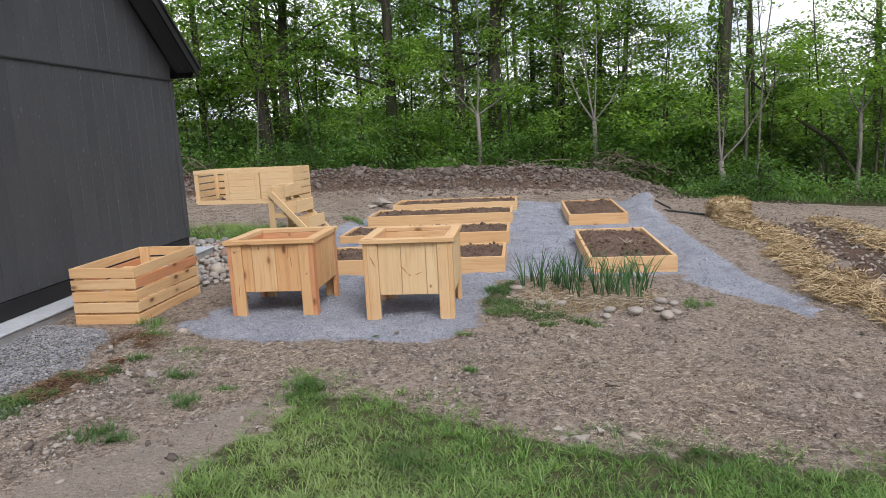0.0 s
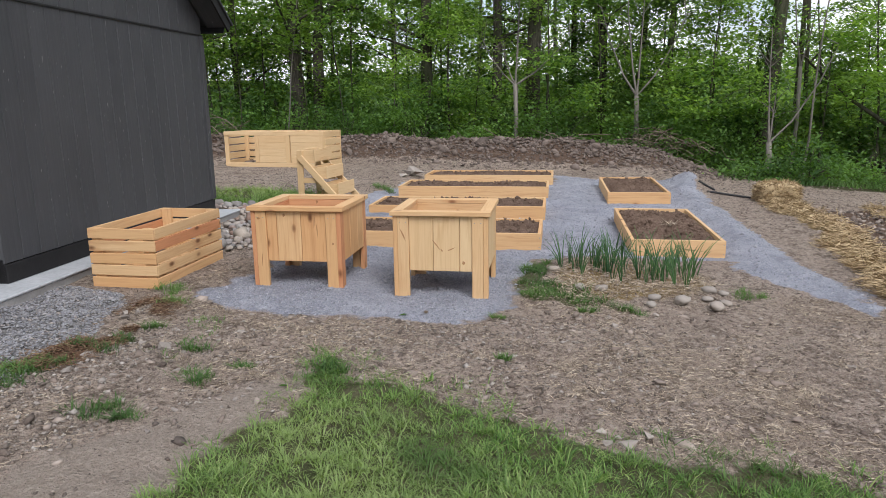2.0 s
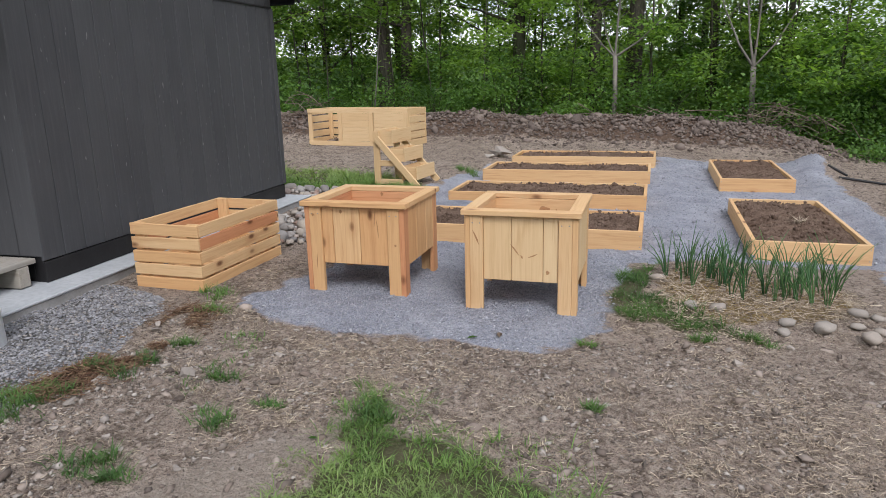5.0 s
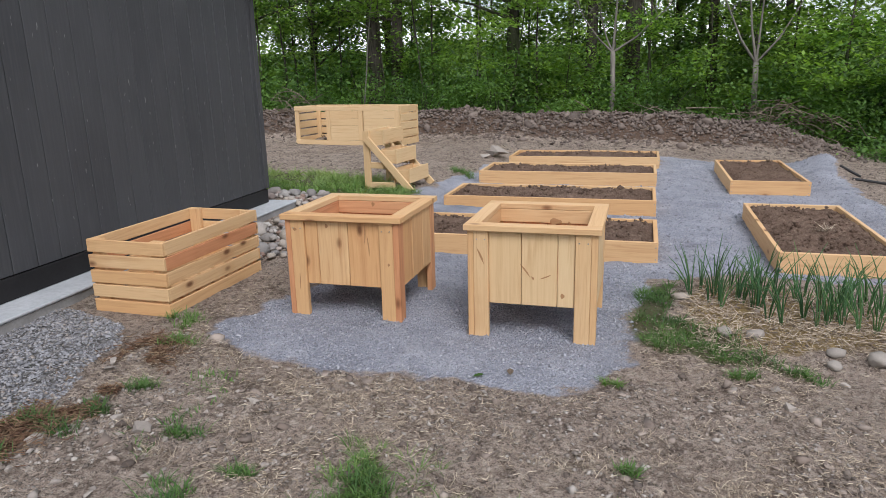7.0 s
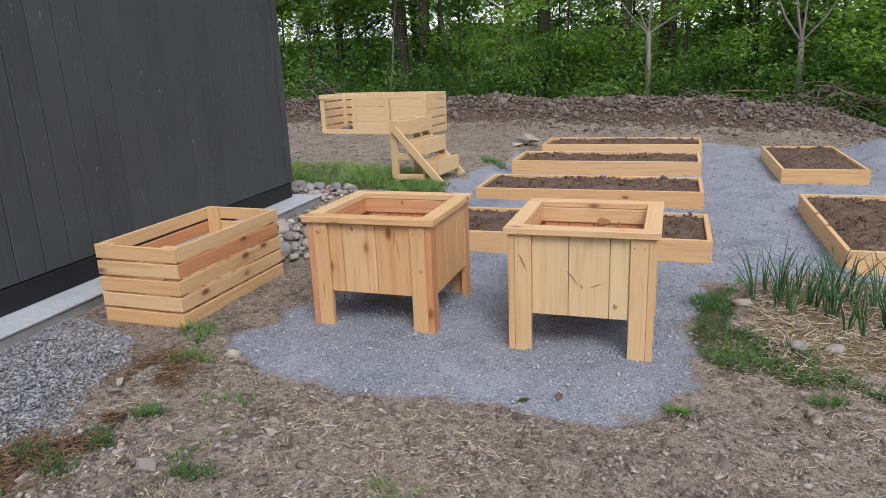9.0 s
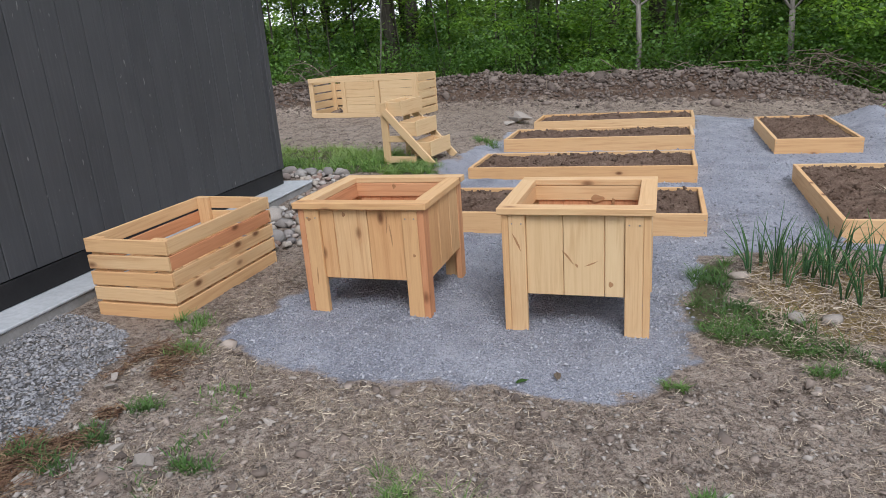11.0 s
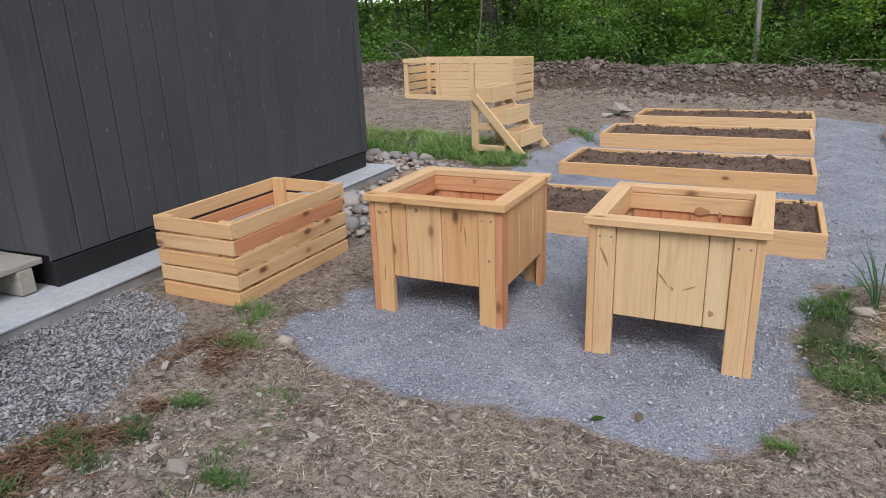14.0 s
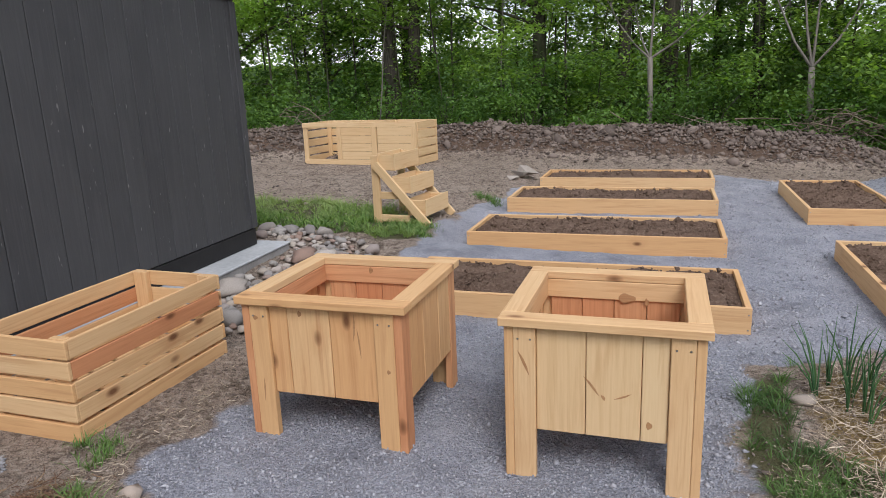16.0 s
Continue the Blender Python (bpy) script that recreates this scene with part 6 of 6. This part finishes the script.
def bucket():
    x, y = -2.80, 4.07
    b = thing("bucket", pose(x, y, gz(x, y) - 0.008, 1.5, -4.0, 0), "white plastic bucket holding rocks, with a wire handle", "bucket")
    bm = bmesh.new()
    rings = lathe(bm, [(0.0, 0.012), (0.128, 0.012), (0.131, 0.0), (0.134, 0.004), (0.1465, 0.285), (0.154, 0.286), (0.154, 0.292), (0.148, 0.296), (0.149, 0.312), (0.156, 0.313),
                       (0.156, 0.319), (0.150, 0.323), (0.151, 0.338), (0.158, 0.339), (0.158, 0.345), (0.152, 0.349), (0.153, 0.364), (0.158, 0.366), (0.157, 0.373), (0.150, 0.374),
                       (0.147, 0.366), (0.130, 0.02), (0.0, 0.02)])
    bmesh.ops.remove_doubles(bm, verts=bm.verts, dist=0.0005)
    part("shell", bm, M_PLASTIC, b)
    bm = bmesh.new()
    pts = [(0.160 * math.cos(t), 0.160 * math.sin(t) * 0.98, 0.33 - 0.10 * math.sin(math.pi * i / 16)) for i, t in ((i, radians(-70 + 110 * i / 16)) for i in range(17))]
    tube(bm, pts, [0.0022] * 17, 6)
    part("wire_handle", bm, M_STEEL, b, "thin wire bail handle")
    for a in (-70, 40):
        bm = bmesh.new()
        bmesh.ops.create_cone(bm, cap_ends=True, segments=14, radius1=0.014, radius2=0.011, depth=0.014)
        part("handle_lug", bm, M_PLASTIC, b, m=Matrix.Rotation(radians(a), 4, 'Z') @ pose(0.158, 0, 0.33, 0, 90, 0))
    # unreadable print: a block, a round mark and bars that follow the wall
    look_at = -28.0

    def print_patch(a0, a1, z0, z1, name="printed_mark"):
        bm = bmesh.new()
        n = 6
        rows = []
        for z in (z0, z1):
            r = 0.134 + (z / 0.285) * 0.0125 + 0.0012
            rows.append([bm.verts.new((r * math.cos(radians(look_at + a0 + (a1 - a0) * i / n)), r * math.sin(radians(look_at + a0 + (a1 - a0) * i / n)), z)) for i in range(n + 1)])
        for i in range(n):
            bm.faces.new((rows[0][i], rows[0][i + 1], rows[1][i + 1], rows[1][i]))
        part(name, bm, M_PRINT, b, "black print on the bucket")

    for a0, a1, z0, z1 in ((-11, 11, 0.232, 0.256), (-9, 7, 0.196, 0.222), (-6, 9, 0.180, 0.196), (-8, -2, 0.166, 0.180), (3, 8, 0.164, 0.180),
                           (-9, 9, 0.150, 0.154), (-9, 7, 0.141, 0.145), (-9, 9, 0.132, 0.136), (-9, 6, 0.123, 0.127), (-9, 8, 0.114, 0.118), (-9, 9, 0.105, 0.109),
                           (-9, -1, 0.062, 0.090), (1, 3, 0.062, 0.088), (4, 5.5, 0.062, 0.088), (6.5, 9, 0.062, 0.088)):
        print_patch(a0, a1, z0, z1)
    for i, (dx, dy, r) in enumerate(((-0.05, -0.03, 0.075), (0.05, 0.02, 0.085), (-0.02, 0.06, 0.06), (0.03, -0.06, 0.05))):
        ob = new("rock_in_bucket", FIELD[i % 4] if i % 2 else RIVER[3])
        ob.matrix_basis = pose(x + dx, y + dy, gz(x, y) + 0.325 + 0.01 * i, 10, 20, 50 * i) @ Matrix.Scale(r, 4)
        tagged(ob, "rough stone lying in the white bucket", "rock")
    f = new("rock_fill", rock_mesh(60, 0.9, M_FIELD))
    f.matrix_basis = pose(x, y, gz(x, y) + 0.20) @ Matrix.Scale(0.118, 4)
    tagged(f, "large stone filling the white bucket", "rock")


bucket()


# ---- straw bale, pipe, brush, fallen leaves ----
def bale():
    rng = np.random.default_rng(97)
    x, y = 4.52, 12.55
    z = gz(x, y)
    b = thing("straw_bale", pose(x, y, z - 0.02, 0, 0, 8), "broken golden straw bale lying on bare soil", "straw bale")
    lx, ly, lz = 0.62, 0.46, 0.36
    v, f = ico_arrays(4)
    p = 5.0
    nrm = (np.abs(v) ** p).sum(1) ** (1 / p)
    v = v / nrm[:, None]
    v = v * (1 + 0.06 * np.array([noise.noise(Vector(q) * 4) for q in v]))[:, None] * np.array([lx / 2, ly / 2, lz / 2]) + np.array([0, 0, lz / 2])
    link_mesh("core", np_mesh("core", v, f, M_STRAW, True), None, b)
    n = 4200
    u = rng.normal(0, 1, (n, 3))
    u = u / ((np.abs(u) ** p).sum(1) ** (1 / p))[:, None] * np.array([lx / 2, ly / 2, lz / 2]) + np.array([0, 0, lz / 2])
    d = rng.normal(0, 1, (n, 3)) * np.array([1, 1, 0.6])
    d = d / np.linalg.norm(d, axis=1, keepdims=True) * rng.uniform(0.03, 0.09, (n, 1))
    w = rng.normal(0, 1, (n, 3)) * 0.0022
    vv = np.stack([u - d - w, u - d + w, u + d + w, u + d - w], 1).reshape(-1, 3)
    link_mesh("loose_straw", np_mesh("loose_straw", vv, np.arange(n * 4).reshape(n, 4), M_STRAW), None, b)


bale()


def pipe(x0, y0, x1, y1, r):
    bm = bmesh.new()
    c = Vector(((x0 + x1) / 2, (y0 + y1) / 2, gz((x0 + x1) / 2, (y0 + y1) / 2)))
    pts = []
    for i in range(9):
        px, py = x0 + (x1 - x0) * i / 8, y0 + (y1 - y0) * i / 8
        pts.append(Vector((px, py, gz(x0, y0) + (gz(x1, y1) - gz(x0, y0)) * i / 8 + r)) - c)
    tube(bm, pts, [r] * 9, 10)
    mesh = bpy.data.meshes.new("pipe")
    bm.to_mesh(mesh)
    bm.free()
    ob = link_mesh("pipe", mesh, M_PIPE)
    ob.location = c
    tagged(ob, "black plastic pipe lying on bare soil", "pipe")


pipe(3.50, 12.95, 4.25, 12.85, 0.019)
pipe(3.42, 13.35, 3.70, 13.3, 0.018)


def brush_pile(x, y, n, rx, ry, h, seed, label):
    rng = np.random.default_rng(seed)
    b = thing("brush_pile", pose(x, y, gz(x, y)), label, "brush pile")
    for i in range(n):
        a = rng.uniform(0, math.pi)
        ln = rng.uniform(0.25, 1.0)
        cx, cy = rng.normal(0, rx * 0.5), rng.normal(0, ry * 0.5)
        cz = h * rng.uniform(0.05, 1.0) * math.exp(-(cx / rx) ** 2)
        r = rng.uniform(0.005, 0.015)
        d = Vector((math.cos(a), math.sin(a) * 0.6, rng.normal(0, 0.3))) * ln / 2
        k0 = Vector(rng.normal(0, 0.08, 3))
        bm = bmesh.new()
        cc = Vector((cx, cy, cz))
        tube(bm, [cc - d, cc + k0, cc + d], [r, r * 0.8, r * 0.4], 5)
        part("stick", bm, M_STEM, b)


brush_pile(3.2, 17.6, 110, 1.2, 0.5, 0.55, 201, "tangled heap of grey dead branches on the bank")
brush_pile(-7.6, 17.0, 34, 0.9, 0.5, 0.6, 202, "dead branches heaped at the bank's end")
brush_pile(0.6, 17.4, 16, 2.2, 0.3, 0.25, 203, "scattered grey sticks on the earth bank")


def fallen_leaf(x, y, r, rz, colour):
    bm = bmesh.new()
    top = [bm.verts.new((r * a, r * b, 0.003 + 0.012 * abs(b))) for a, b in ((-1, 0), (-0.4, 0.38), (0.3, 0.42), (1, 0), (0.3, -0.42), (-0.4, -0.38))]
    mid = [bm.verts.new((r * a, 0, 0.002)) for a in (-0.4, 0.3)]
    for f in ((top[0], mid[0], top[1]), (top[1], mid[0], mid[1], top[2]), (top[2], mid[1], top[3]), (top[0], top[5], mid[0]), (top[5], top[4], mid[1], mid[0]), (top[4], top[3], mid[1])):
        bm.faces.new(f)
    bmesh.ops.solidify(bm, geom=bm.faces[:], thickness=0.0008)
    mesh = bpy.data.meshes.new("fallen_leaf")
    bm.to_mesh(mesh)
    bm.free()
    ob = link_mesh("fallen_leaf", mesh, colour)
    ob.matrix_basis = pose(x, y, gz(x, y) + 0.008, 0, 0, rz)
    tagged(ob, "fallen leaf lying on the ground", "leaf", "fallen leaves")


fallen_leaf(-0.18, 5.05, 0.035, 40, M_LEAF2)
fallen_leaf(-0.03, 5.12, 0.04, 100, M_DRY)
fallen_leaf(-0.55, 3.75, 0.025, 10, M_LEAF2)


def dead_stalks(x, y, z):
    rng = np.random.default_rng(131)
    n = 60
    a, el = rng.uniform(0, 2 * np.pi, n), rng.uniform(0.0, 0.6, n)
    ln = rng.uniform(0.04, 0.14, n)
    d = np.stack([np.cos(a) * np.cos(el), np.sin(a) * np.cos(el), np.sin(el)], -1) * ln[:, None]
    w = np.stack([-np.sin(a), np.cos(a), 0 * a], -1) * 0.003
    o = rng.normal(0, 0.03, (n, 3)) * np.array([1, 1, 0.2])
    v = np.stack([o - w, o + w, o + d + w * 0.5, o + d - w * 0.5], 1).reshape(-1, 3)
    ob = new("dead_plant", np_mesh("dead_plant", v, np.arange(n * 4).reshape(n, 4), M_DRY))
    ob.location = (x, y, z)
    tagged(ob, "withered pale plant lying on bed soil", "plant")


dead_stalks(2.2, 8.75, 0.045)
